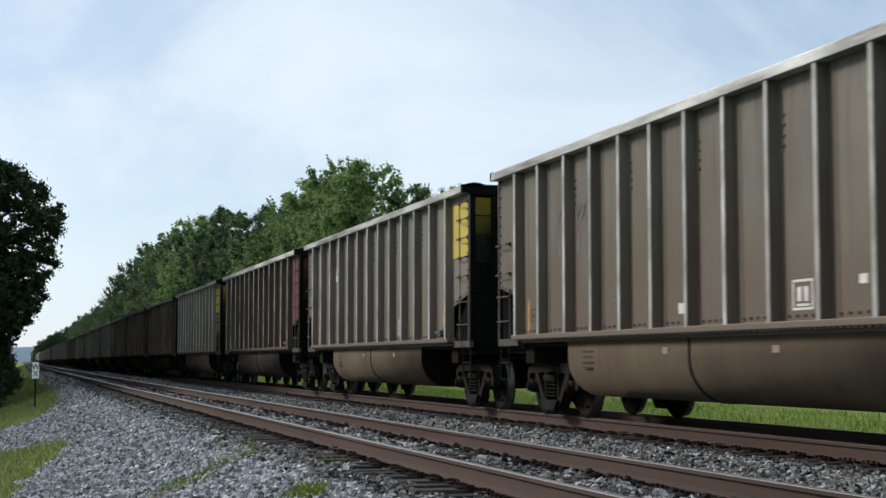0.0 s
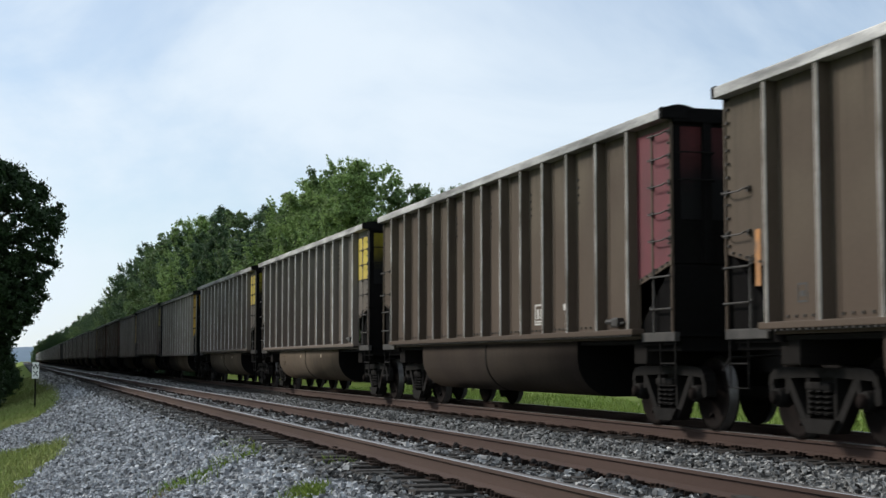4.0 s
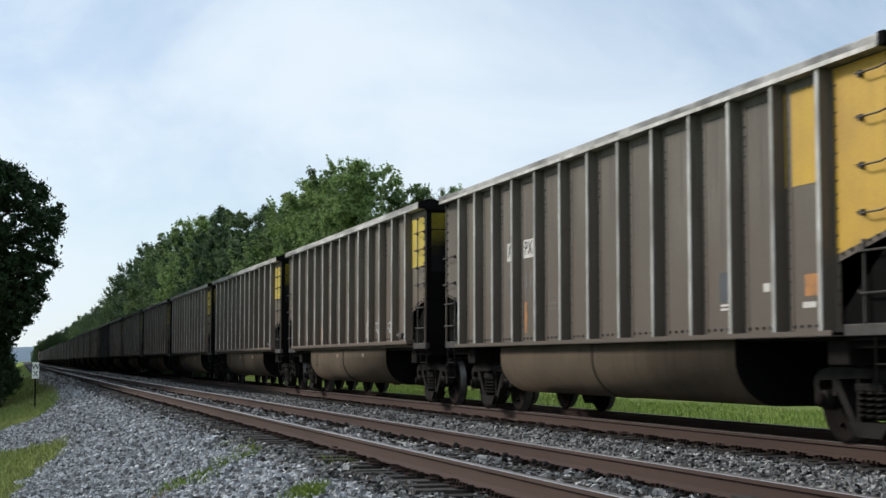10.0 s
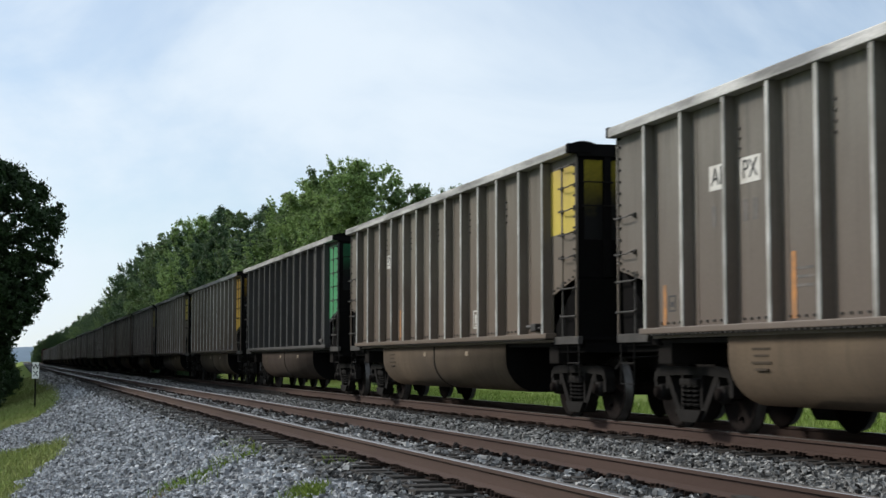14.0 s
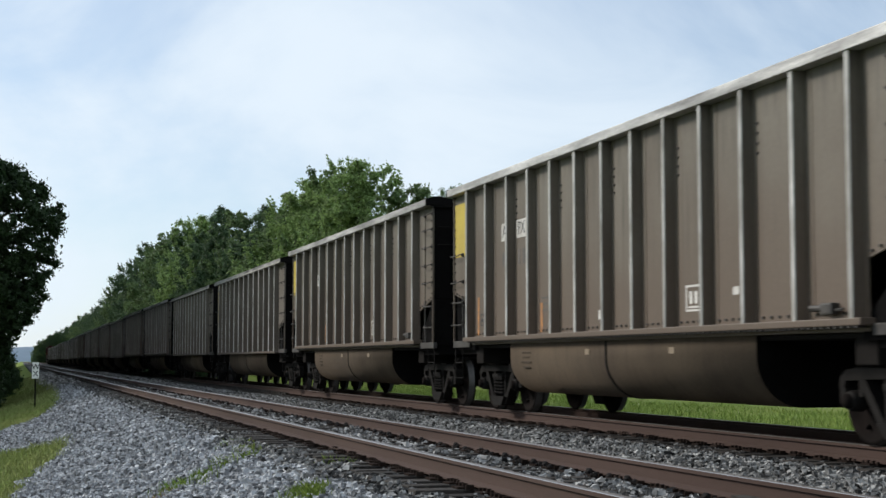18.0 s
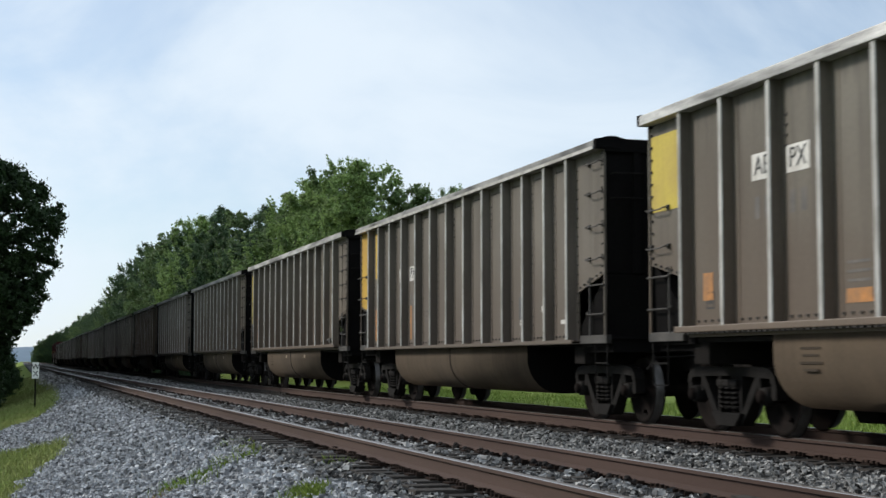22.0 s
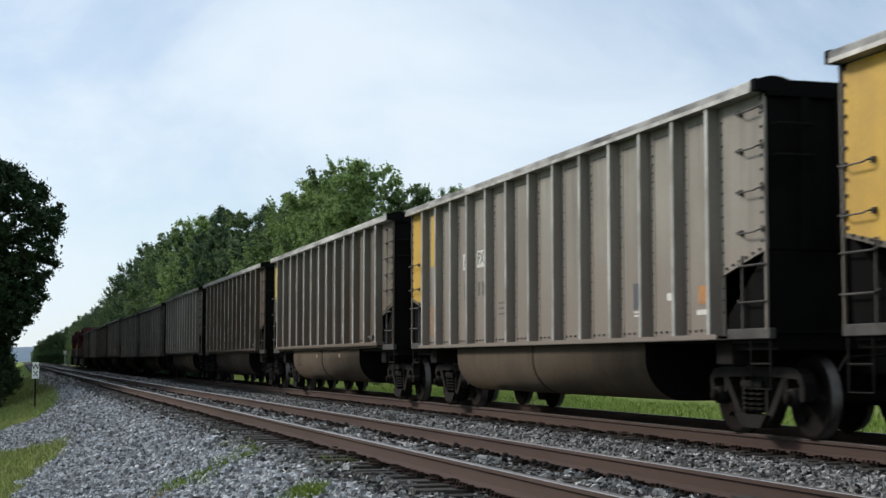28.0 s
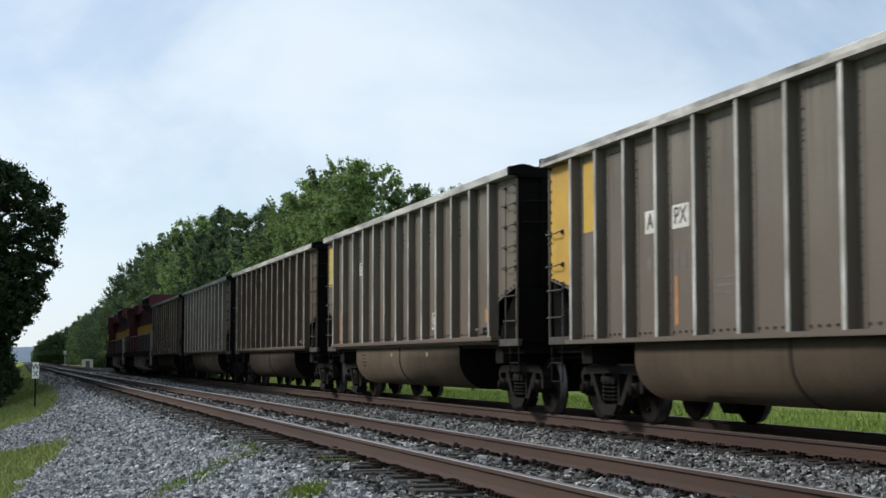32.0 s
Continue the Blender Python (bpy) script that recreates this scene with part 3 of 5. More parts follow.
# ---- coal cars ----
PITCH, SPEED = 16.28, 22.458
# two makes of car: rib places, top, chord depth, sill (low, high)
MAKES = {"t": ([s * d for s in (-1, 1) for d in ((6.25, 5.17, 4.05, 3.03, 2.02, 1.01) if s < 0 else (0.0, 1.01, 2.02, 3.03, 4.05, 5.17, 6.25))], 3.965, .135, 1.195, 1.27),
         "l": ([s * d for s in (-1, 1) for d in ((6.2, 5.26, 4.27, 3.26, 2.18, 1.09) if s < 0 else (0.0, 1.09, 2.18, 3.26, 4.27, 5.26, 6.2))], 3.885, .13, 1.10, 1.16)}
SHEET_X, OUT_X = 1.49, 1.63


def rib_mesh(z0, z1):
    # a pressed channel with a shallow groove down its face
    bm = BM()
    prism(bm, [(-SHEET_X, -.062), (-OUT_X + .012, -.05), (-OUT_X, -.042), (-OUT_X, -.024), (-OUT_X + .004, -.019), (-OUT_X + .004, -.003), (-OUT_X, .002), (-OUT_X, .018), (-OUT_X + .012, .026), (-SHEET_X, .062)], 2, z0, z1)
    for f in bm.faces:
        if f.calc_center_median().x < -OUT_X + .01:
            f.material_index = 2 if -.023 < f.calc_center_median().y < .001 else 1          # a shallow groove between two rubbed edges
    return bm


def coil(bm, x, y, z0, z1, r, turns=5):
    n = turns * 10
    rod(bm, [(x + r * math.cos(i * 2 * math.pi / 10), y + r * math.sin(i * 2 * math.pi / 10), z0 + (z1 - z0) * i / n) for i in range(n + 1)], .016, 5)


def side_frame_mesh():
    bm = BM()
    x0, x1 = -.07, .07
    # arched top member, diagonals, columns and spring seat
    def bar(pts, w):
        for (ay, az), (by, bz) in zip(pts, pts[1:]):
            d = Vector((by - ay, bz - az)).normalized()
            nn = Vector((-d.y, d.x)) * w / 2
            a, b = Vector((ay, az)) - d * w * .25, Vector((by, bz)) + d * w * .25
            prism(bm, [tuple(a + nn), tuple(a - nn), tuple(b - nn), tuple(b + nn)], 0, x0, x1)
    prism(bm, [(-1.13, .60), (-1.1, .70), (-1.0, .77), (-.8, .795), (-.4, .79), (.4, .79), (.8, .795), (1.0, .77), (1.1, .70), (1.13, .60), (1.03, .60), (1.0, .66), (.78, .67), (.3, .685), (-.3, .685), (-.78, .67), (-1.0, .66), (-1.03, .60)], 0, x0 - .012, x1)
    for e in (-1, 1):
        prism(bm, [(e * 1.13, .62), (e * 1.03, .62), (e * 1.01, .47), (e * 1.05, .41), (e * 1.13, .43)], 0, x0, x1)
        prism(bm, [(e * .80, .70), (e * .66, .70), (e * .24, .17), (e * .30, .11), (e * .39, .19)], 0, x0 - .006, x1)
        prism(bm, [(e * .76, .68), (e * .68, .68), (e * .70, .50), (e * .77, .50)], 0, x0, x1)
        bar([(e * .275, .70), (e * .275, .24)], .06)
    prism(bm, [(-.37, .25), (-.22, .10), (.22, .10), (.37, .25)], 0, -.13, .12)
    return bm


def wheelset_mesh():
    bm = BM()
    for s in (-1, 1):
        lathe(bm, [(s * .665, .10), (s * .675, .16), (s * .70, .34), (s * .685, .39), (s * .685, .47), (s * .70, .485), (s * .715, .48), (s * .73, .459), (s * .82, .455), (s * .825, .40),
                   (s * .775, .37), (s * .765, .20), (s * .80, .13), (s * .81, .09)], 28)
    lathe(bm, [(-1.12, .075), (-.8, .08), (-.6, .09), (.6, .09), (.8, .08), (1.12, .075)], 12)
    for f in bm.faces:
        c = f.calc_center_median()
        if .71 < abs(c.x) < .79 and math.hypot(c.y, c.z) > .44:
            f.material_index = 1
    # a chalked balance mark and two lifting holes show the turning
    for s in (-1, 1):
        for a in (0.4, 2.5, 4.6):
            box(bm, s * .79 - .025, s * .79 + .025, .29 * math.cos(a) - .02, .29 * math.cos(a) + .02, .29 * math.sin(a) - .02, .29 * math.sin(a) + .02)
    return bm


def build_truck(car, y, shared):
    def p(name, make, material, parent, m, label="", smooth=False):
        if name in shared:
            return share(name, shared[name], parent, m)
        ob = part(name, make(), material, parent, label, smooth)
        ob.matrix_basis = m
        shared[name] = ob
        return ob
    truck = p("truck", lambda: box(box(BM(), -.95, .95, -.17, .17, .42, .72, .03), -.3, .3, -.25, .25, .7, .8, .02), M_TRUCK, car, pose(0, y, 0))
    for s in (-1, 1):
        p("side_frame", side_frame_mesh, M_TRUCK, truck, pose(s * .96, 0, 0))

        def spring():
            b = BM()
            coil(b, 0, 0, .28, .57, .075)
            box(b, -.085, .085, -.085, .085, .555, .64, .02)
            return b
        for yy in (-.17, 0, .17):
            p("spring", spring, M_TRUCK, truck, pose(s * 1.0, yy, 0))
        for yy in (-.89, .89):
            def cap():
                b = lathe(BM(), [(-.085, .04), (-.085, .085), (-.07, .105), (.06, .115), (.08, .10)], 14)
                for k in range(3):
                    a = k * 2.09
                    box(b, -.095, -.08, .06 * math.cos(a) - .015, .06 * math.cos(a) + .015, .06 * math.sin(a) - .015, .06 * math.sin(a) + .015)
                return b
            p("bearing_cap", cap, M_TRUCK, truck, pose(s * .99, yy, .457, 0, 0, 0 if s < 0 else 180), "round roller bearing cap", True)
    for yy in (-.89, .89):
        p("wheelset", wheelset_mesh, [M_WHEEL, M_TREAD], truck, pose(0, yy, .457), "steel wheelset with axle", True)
    return truck


def tub_profile(k=10):
    pts = [(-1.47, 1.14), (-1.47, .92)]
    for i in range(k + 1):
        a = math.pi * 1.0 + i * math.pi / 2 / k
        pts.append((-.92 + .55 * math.cos(a), .90 + .55 * math.sin(a)))
    pts += [(-.25, .35), (-.22, .8)]
    return pts + [(-x, z) for x, z in reversed(pts)]


def grab(y0, y1, z, x=-SHEET_X, out=.075):
    b = rod(BM(), [(x + .01, y0, z), (x - out * .8, y0, z), (x - out, y0 + (y1 - y0) * .12, z - .02), (x - out, y1 - (y1 - y0) * .12, z - .02), (x - out * .8, y1, z), (x + .01, y1, z)], .010, 6)
    for y in (y0, y1):
        box(b, x - .035, x, y - .03, y + .03, z - .03, z + .03)
    return b


MESHES = {}


def end_wall(top):
    """End sheet with stakes and a beam, and the slope sheet behind it."""
    front = [(-1.47, 7.31), (-1.47, 7.36)]
    for k in range(6):
        x = -1.025 + .41 * k
        front += [(x - .055, 7.36), (x - .05, 7.42), (x + .05, 7.42), (x + .055, 7.36)]
    b = prism(BM(), front + [(1.47, 7.36), (1.47, 7.31)], 2, 2.06, top - .1)
    prism(b, [(7.33, 2.08), (6.2, 1.22), (6.2, 1.06), (7.29, 1.06), (7.36, 2.02)], 0, -1.455, 1.455)
    return b


def corner_cap(e, top, ch):
    """A dark bent plate over the corner, humped above the chord at the leading end."""
    b = box(BM(), -OUT_X - .012, -1.3, *sorted((e * 7.33, e * 7.44)), top - ch + .004, top + .008, .01)
    if e < 0:
        arc = [(-OUT_X + .02 + .42 * k / 8, top + .046 * math.sin(math.pi * k / 8)) for k in range(9)]
        prism(b, arc + [(-1.19, top - .03), (-OUT_X + .02, top - .03)], 1, -7.44, -7.12)
    return b


def build_car(body, rib, label, make="t"):
    """One bathtub coal gondola; its base lies at rail height in the middle of its length."""
    car = new("coal_car")
    tagged(car, label, "coal car", "cars of the coal train")
    S = MESHES
    RIB_Y, TOP, CH, S0, S1 = MAKES[make]
    chord_mat = M_CHORD if make == "t" else M_CHORD_DARK

    def p(name, geo, material, label="", smooth=False, m=None, key=None, parent=None):
        key = (make, key or name, material.name if not isinstance(material, list) else material[0].name)
        if key in S:
            return share(name, S[key], parent or car, m)
        ob = part(name, geo(), material, parent or car, label, smooth)
        if m is not None:
            ob.matrix_basis = m
        S[key] = ob
        return ob

    # side sheets, with the corners cut away above the end platforms
    def side():
        b = BM()
        pts = [(-6.36, 1.14), (6.3, 1.14), (6.3, 1.83), (7.37, 2.06), (7.37, TOP - .1), (-7.37, TOP - .1), (-7.37, 2.06), (-6.36, 1.83)]
        prism(b, pts, 0, -SHEET_X, -SHEET_X + .02)
        return b
    p("side_sheet", side, body)
    p("side_sheet", side, body, m=pose(0, 0, 0, 0, 0, 180))
    def straps():
        b = BM()
        for q in (RIB_Y if make == "l" else RIB_Y[1:12:2]):
            if q > -6:
                box(b, -SHEET_X - .007, -SHEET_X + .005, q - .205, q - .11, S1 + .01, TOP - CH - .01)
        return b
    tagged(p("seam_strap_row", straps, body, "lapped seam straps beside the ribs"), kind="stuff")
    for y in RIB_Y:
        p("rib", lambda: rib_mesh(S1 - .01, TOP - CH + .01), [body, rib, body if rib is M_RIB_BROWN else rib], m=pose(0, y, 0))
        p("rib", lambda: rib_mesh(S1 - .01, TOP - CH + .01), [body, rib, body if rib is M_RIB_BROWN else rib], m=pose(0, -y, 0, 0, 0, 180))
    for a in (0, 180):
        p("top_chord", lambda: box(box(BM(), -OUT_X - .02, -SHEET_X + .06, -7.35, 7.35, TOP - CH, TOP - .012, .01), -OUT_X + .01, -SHEET_X + .06, -7.42, 7.42, TOP - .02, TOP), chord_mat, "scuffed top chord", m=pose(0, 0, 0, 0, 0, a))
        if make == "l" and a == 0:
            p("chord_lip", lambda: box(BM(), -OUT_X - .027, -OUT_X - .018, -7.34, 7.34, TOP - CH - .004, TOP - CH + .042), rib, "rubbed bright chord lip")
        p("side_sill", lambda: box(box(BM(), -OUT_X, -SHEET_X + .04, -6.42, 6.42, S0, S0 + .012), -OUT_X, -OUT_X + .012, -6.42, 6.42, S0, S1) if make == "l" else box(BM(), -OUT_X, -SHEET_X + .04, -6.42, 6.42, S0, S1, .012), body, m=pose(0, 0, 0, 0, 0, a), key="sill")

        def corner_bolts():
            b = BM()
            for e in (-1, 1):
                for i in range(11):
                    z = 2.15 + i * .155
                    box(b, -SHEET_X - .03, -SHEET_X + .01, e * 7.31 - .02, e * 7.31 + .02, z - .013, z + .013)
            if make == "t":
                for i in range(101):
                    box(b, -OUT_X + .01, -SHEET_X, -6.35 + i * .125, -6.30 + i * .125, S0 - .022, S0 + .005)
            else:
                for y in RIB_Y:
                    for i in range(17):
                        box(b, -SHEET_X - .012, -SHEET_X + .01, y - .16, y - .135, 1.4 + .135 * i, 1.42 + .135 * i)
                for i in range(110):
                    if min(abs(-6.2 + i * .113 - y) for y in RIB_Y) > .16:
                        box(b, -SHEET_X - .012, -SHEET_X + .01, -6.212 + i * .113, -6.19 + i * .113, TOP - .25, TOP - .23)
            for i, y in enumerate(RIB_Y[:-1]):
                w = RIB_Y[i + 1] - y
                for k in range(4):
                    yy = y + w * (.3 + .16 * k)
                    box(b, -SHEET_X - .018, -SHEET_X + .01, yy - .018, yy + .018, S1 + .04, S1 + .067)
            for e in (-1, 1):
                for k in range(6):
                    f = (k + .5) / 6
                    box(b, -SHEET_X - .02, -SHEET_X + .01, e * (6.36 + .94 * f) - .02, e * (6.36 + .94 * f) + .02, 1.87 + .2 * f, 1.895 + .2 * f)
            for y in RIB_Y[2:11:2]:
                for k in range(4):
                    box(b, -SHEET_X - .018, -SHEET_X + .01, y - .185, y - .15, 3.1 + .11 * k, 3.125 + .11 * k)
                for k in range(5):
                    box(b, -SHEET_X - .02, -SHEET_X + .01, e * 6.32 - .02, e * 6.32 + .02, 1.28 + .11 * k, 1.31 + .11 * k)
            return b
        tagged(p("bolts", corner_bolts, M_BOLT, "rows of dark bolt heads", m=pose(0, 0, 0, 0, 0, a)), kind="stuff")
        for e in (-1, 1):
            p("end_wall", lambda: end_wall(TOP), M_END, "end wall and slope sheet, black with coal and painted shade", m=pose(0, 0, 0, 0, 0, 0 if e > 0 else 180)) if a == 0 else None
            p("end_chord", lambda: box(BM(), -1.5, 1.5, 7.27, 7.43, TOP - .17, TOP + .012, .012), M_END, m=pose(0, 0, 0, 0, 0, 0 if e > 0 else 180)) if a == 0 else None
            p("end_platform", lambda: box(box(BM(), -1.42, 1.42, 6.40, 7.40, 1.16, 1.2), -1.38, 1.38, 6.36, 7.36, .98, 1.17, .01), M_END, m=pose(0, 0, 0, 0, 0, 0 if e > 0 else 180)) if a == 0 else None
            p("corner_post", lambda: box(BM(), -SHEET_X - .022, -SHEET_X + .010, 7.366, 7.4, 1.2, TOP - .14, .006), body, m=pose(0, 14.75 * (e - 1) / 2 if a == 0 else 14.75 * (1 + e) / 2, 0, 0, 0, a), key="post")
    for e in (-1, 1):
        for a in (0, 180):
            p("corner_cap", lambda: corner_cap(e, TOP, CH), M_END, m=pose(0, 0, 0, 0, 0, a), key=("cap", e))
            p("end_sill_plate", lambda: box(BM(), -1.505, -1.43, *sorted((e * 6.44, e * 7.43)), 1.10, 1.215, .008), M_STEEL, "grey steel end sill plate", m=pose(0, 0, 0, 0, 0, a), key=("plate", e)) if a == 0 else None
        for z in ((3.42, 3.08) if e < 0 else ()):
            p("end_grab_iron", lambda: rod(BM(), [(-1.4, e * 7.36, 0), (-1.38, e * 7.47, 0), (-.96, e * 7.47, 0), (-.94, e * 7.36, 0)], .012), M_UNDER, m=pose(0, 0, z), key=("egrab", e))
    # ladders and grab irons on the side by the near track, then on the other
    for a in (0, 180):
        for e in (-1, 1):
            def yy(v):
                return e * v
            if a == 180:
                continue
            p("ladder_stile", lambda: box(BM(), -SHEET_X - .014, -SHEET_X, yy(6.79) - .026, yy(6.79) + .026, 1.95 if e < 0 else 1.99, 3.72 if e < 0 and make == "t" else 2.02), body, m=pose(0, 0, 0, 0, 0, a), key=("stile", e))
            p("ladder_post", lambda: rod(BM(), [(-SHEET_X - .01, yy(6.82), 1.2), (-SHEET_X - .01, yy(6.82), 2.02)], .015), M_STEEL, m=pose(0, 0, 0, 0, 0, a), key=("lpost", e))
            for z in (1.9, 1.5):
                p("ladder_rung", lambda: rod(BM(), [(-SHEET_X - .02, yy(6.74), .03), (-SHEET_X - .045, yy(6.8), 0), (-SHEET_X - .045, yy(7.4), 0)], .012), M_STEEL, m=pose(0, 0, z, 0, 0, a), key=("rung", e))
            for z in ((2.27, 2.72, 3.18, 3.6) if e < 0 and make == "l" else (2.36, 2.7, 3.04, 3.38, 3.68) if e < 0 else (2.27, 2.75)):
                p("grab_iron", lambda: grab(yy(6.82), yy(7.34), 0, out=.1), M_BOLT, m=pose(0, 0, z, 0, 0, a), key=("grab", e))
            p("sill_step", lambda: rod(rod(BM(), [(-1.47, yy(7.38), 1.12), (-1.47, yy(7.38), .56), (-1.47, yy(6.94), .56), (-1.47, yy(6.94), 1.12)], .012), [(-1.47, yy(7.38), .83), (-1.47, yy(6.94), .83)], .011), M_TRUCK, m=pose(0, 0, 0, 0, 0, a), key=("step", e))

    def tub():
        b = BM()
        prism(b, tub_profile(), 1, -4.08, 4.28)
        return b
    if make == "t" and body is not M_BROWN:
        def bars():
            b = BM()
            for q, w in enumerate((.2, .16, .22, .14)):
                box(b, -1.476, -1.466, -w, w, .98 - .075 * q, 1.005 - .075 * q)
            return b
        p("tub_stencil", bars, M_TUBINK, "faded stencil bars on the tub", m=pose(0, 3.5, 0))
        for y in (0.9, -1.9):
            p("tub_tag", lambda: box(BM(), -1.478, -1.468, -.08, .08, .95, 1.03) , M_TUBTAG, m=pose(0, y, 0))
    # the second material paints the shade on the tub's end faces
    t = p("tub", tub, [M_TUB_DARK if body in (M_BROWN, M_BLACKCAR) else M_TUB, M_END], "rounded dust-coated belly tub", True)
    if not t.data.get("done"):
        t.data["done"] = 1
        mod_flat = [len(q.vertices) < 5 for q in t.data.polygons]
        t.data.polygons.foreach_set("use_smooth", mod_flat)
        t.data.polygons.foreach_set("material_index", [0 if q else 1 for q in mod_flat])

    def band():
        outer = [(x * 1.006, z - .008) for x, z in tub_profile()]
        return prism(BM(), outer, 1, .19, .25)
    p("tub_band", band, M_UNDER if make == "t" else M_TUB_DARK)
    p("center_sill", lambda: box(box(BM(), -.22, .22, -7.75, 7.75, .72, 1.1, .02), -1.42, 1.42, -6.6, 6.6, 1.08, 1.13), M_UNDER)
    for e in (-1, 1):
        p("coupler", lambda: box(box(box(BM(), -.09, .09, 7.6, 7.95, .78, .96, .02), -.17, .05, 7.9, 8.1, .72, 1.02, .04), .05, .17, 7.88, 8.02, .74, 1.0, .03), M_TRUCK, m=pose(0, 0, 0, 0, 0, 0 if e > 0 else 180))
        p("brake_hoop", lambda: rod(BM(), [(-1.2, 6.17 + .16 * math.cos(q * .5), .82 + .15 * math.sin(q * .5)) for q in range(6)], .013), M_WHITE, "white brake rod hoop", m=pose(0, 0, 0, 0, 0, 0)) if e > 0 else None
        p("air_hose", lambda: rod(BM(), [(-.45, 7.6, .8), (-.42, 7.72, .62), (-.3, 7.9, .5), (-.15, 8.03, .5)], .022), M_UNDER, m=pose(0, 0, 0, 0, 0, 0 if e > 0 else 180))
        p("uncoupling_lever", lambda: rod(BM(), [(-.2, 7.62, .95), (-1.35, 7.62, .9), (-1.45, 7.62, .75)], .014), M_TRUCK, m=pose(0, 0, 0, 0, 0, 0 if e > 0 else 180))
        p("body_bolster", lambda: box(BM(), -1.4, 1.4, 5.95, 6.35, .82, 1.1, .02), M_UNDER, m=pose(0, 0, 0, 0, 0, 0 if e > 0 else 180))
        build_truck(car, e * 6.17, TRUCK)

    def coal():
        v, f = [], []
        xs, ys = [-1.47 + i * .21 for i in range(15)], [-7.2 + i * .343 for i in range(43)]
        for y in ys:
            for x in xs:
                ed = min(1.0, (1.47 - abs(x)) / .7, (7.2 - abs(y)) / 1.2)
                v.append((x, y, TOP - .29 + .22 * max(0, ed) + .06 * noise.noise((x * 3, y * 3, 0))))
        for j in range(42):
            for i in range(14):
                q = j * 15 + i
                f.append((q, q + 1, q + 16, q + 15))
        return v, f
    p("coal_load", coal, M_COAL, "black lump coal filling the car")
    return car


TRUCK = {}


# ---- paint and stencils, car by car ----
def quad_panel(name, pts, material, parent, label="", off=.004):
    """A thin painted area on the near side; pts are (along, height)."""
    return part(name, prism(BM(), pts, 0, -SHEET_X - off, -SHEET_X - .001), material, parent, label)


def letters(text, y, z, h, material, parent, name="stencil_letters"):
    cu = bpy.data.curves.new(name, "FONT")
    cu.body, cu.size, cu.align_x, cu.align_y, cu.extrude = text, h, "CENTER", "CENTER", .001
    ob = new(name, cu)
    me = bpy.data.meshes.new_from_object(ob)
    bpy.data.objects.remove(ob)
    me.transform(Matrix.Translation((-SHEET_X - .0085, y, z)) @ Euler((radians(90), 0, radians(-90))).to_matrix().to_4x4())
    me.materials.append(material)
    o = new(name, me)
    o.parent = parent
    return o


PAINT = {"y": M_YELLOW, "a": M_AMBER, "A": M_AMBER, "r": M_RED, "m": M_MAROON, "g": M_GREEN, "o": M_ORANGE}
PAINT_NAME = {"y": "yellow", "a": "amber", "A": "amber", "r": "faded red", "m": "maroon", "g": "green", "o": "orange"}
KINDS = {"t": (M_TAN, M_RIB, "dusty grey-brown aluminium"), "l": (M_LIGHT, M_RIB, "pale riveted aluminium"), "d": (M_DIM, M_RIB, "dull grey riveted aluminium"), "u": (M_GREY, M_RIB, "grey aluminium"), "b": (M_BROWN, M_RIB_BROWN, "dark rust-brown steel"),
         "k": (M_BLACKCAR, M_RIB_BLACK, "black painted steel")}
# body, paint at the leading end, paint at the trailing end, stencils
ROSTER = ("t-- f|uy- p|bm- c|uy- p|bm- n|br- n|bm- n|uy- n|uy- p|lA- p|uy- f|lA- p|br- n|br- s|dA- p|ty- g|ty- n|ty- p|ty- f|uy- p|"
          "ty- p|kg- n|ta- n|ty- p|uyy p|t-y p|t-y p|d-A p|d-A p|u-y p|t-y p|d-A p|t-y w|t-y n|u-y p|b-m c|t-y n|u-- n|d-A p|l-A p|"
          "t-y p|b-m c|u-y p|d-A p|d-A p|t-y p|b-- n|t-- n|b-- n").split("|")


# rubbed paint of single cars: bay, place in it, low, high, half width, paint
MARKS = {5: [(0, -.37, 1.67, 2.29, .06, "o"), (3, .2, 1.41, 1.87, .06, "o")], 12: [(0, .13, 1.3, 2.1, .05, "y")], 13: [(0, .13, 1.35, 1.6, .05, "o")], 18: [(8, .82, 1.36, 1.78, .06, "y")], 23: [(0, .55, 1.58, 1.86, .15, "o")],
         26: [(0, .5, 1.55, 1.76, .14, "o"), (3, .2, 1.32, 1.8, .045, "o")], 28: [(11, .5, 1.5, 1.76, .17, "o"), (7, .4, 1.36, 1.48, .14, "o")],
         30: [(0, .45, 1.56, 1.88, .13, "o"), (3, .5, 1.42, 1.56, .24, "o")], 43: [(11, .55, 1.56, 1.82, .19, "o"), (1, .3, 1.35, 1.7, .05, "o")]}


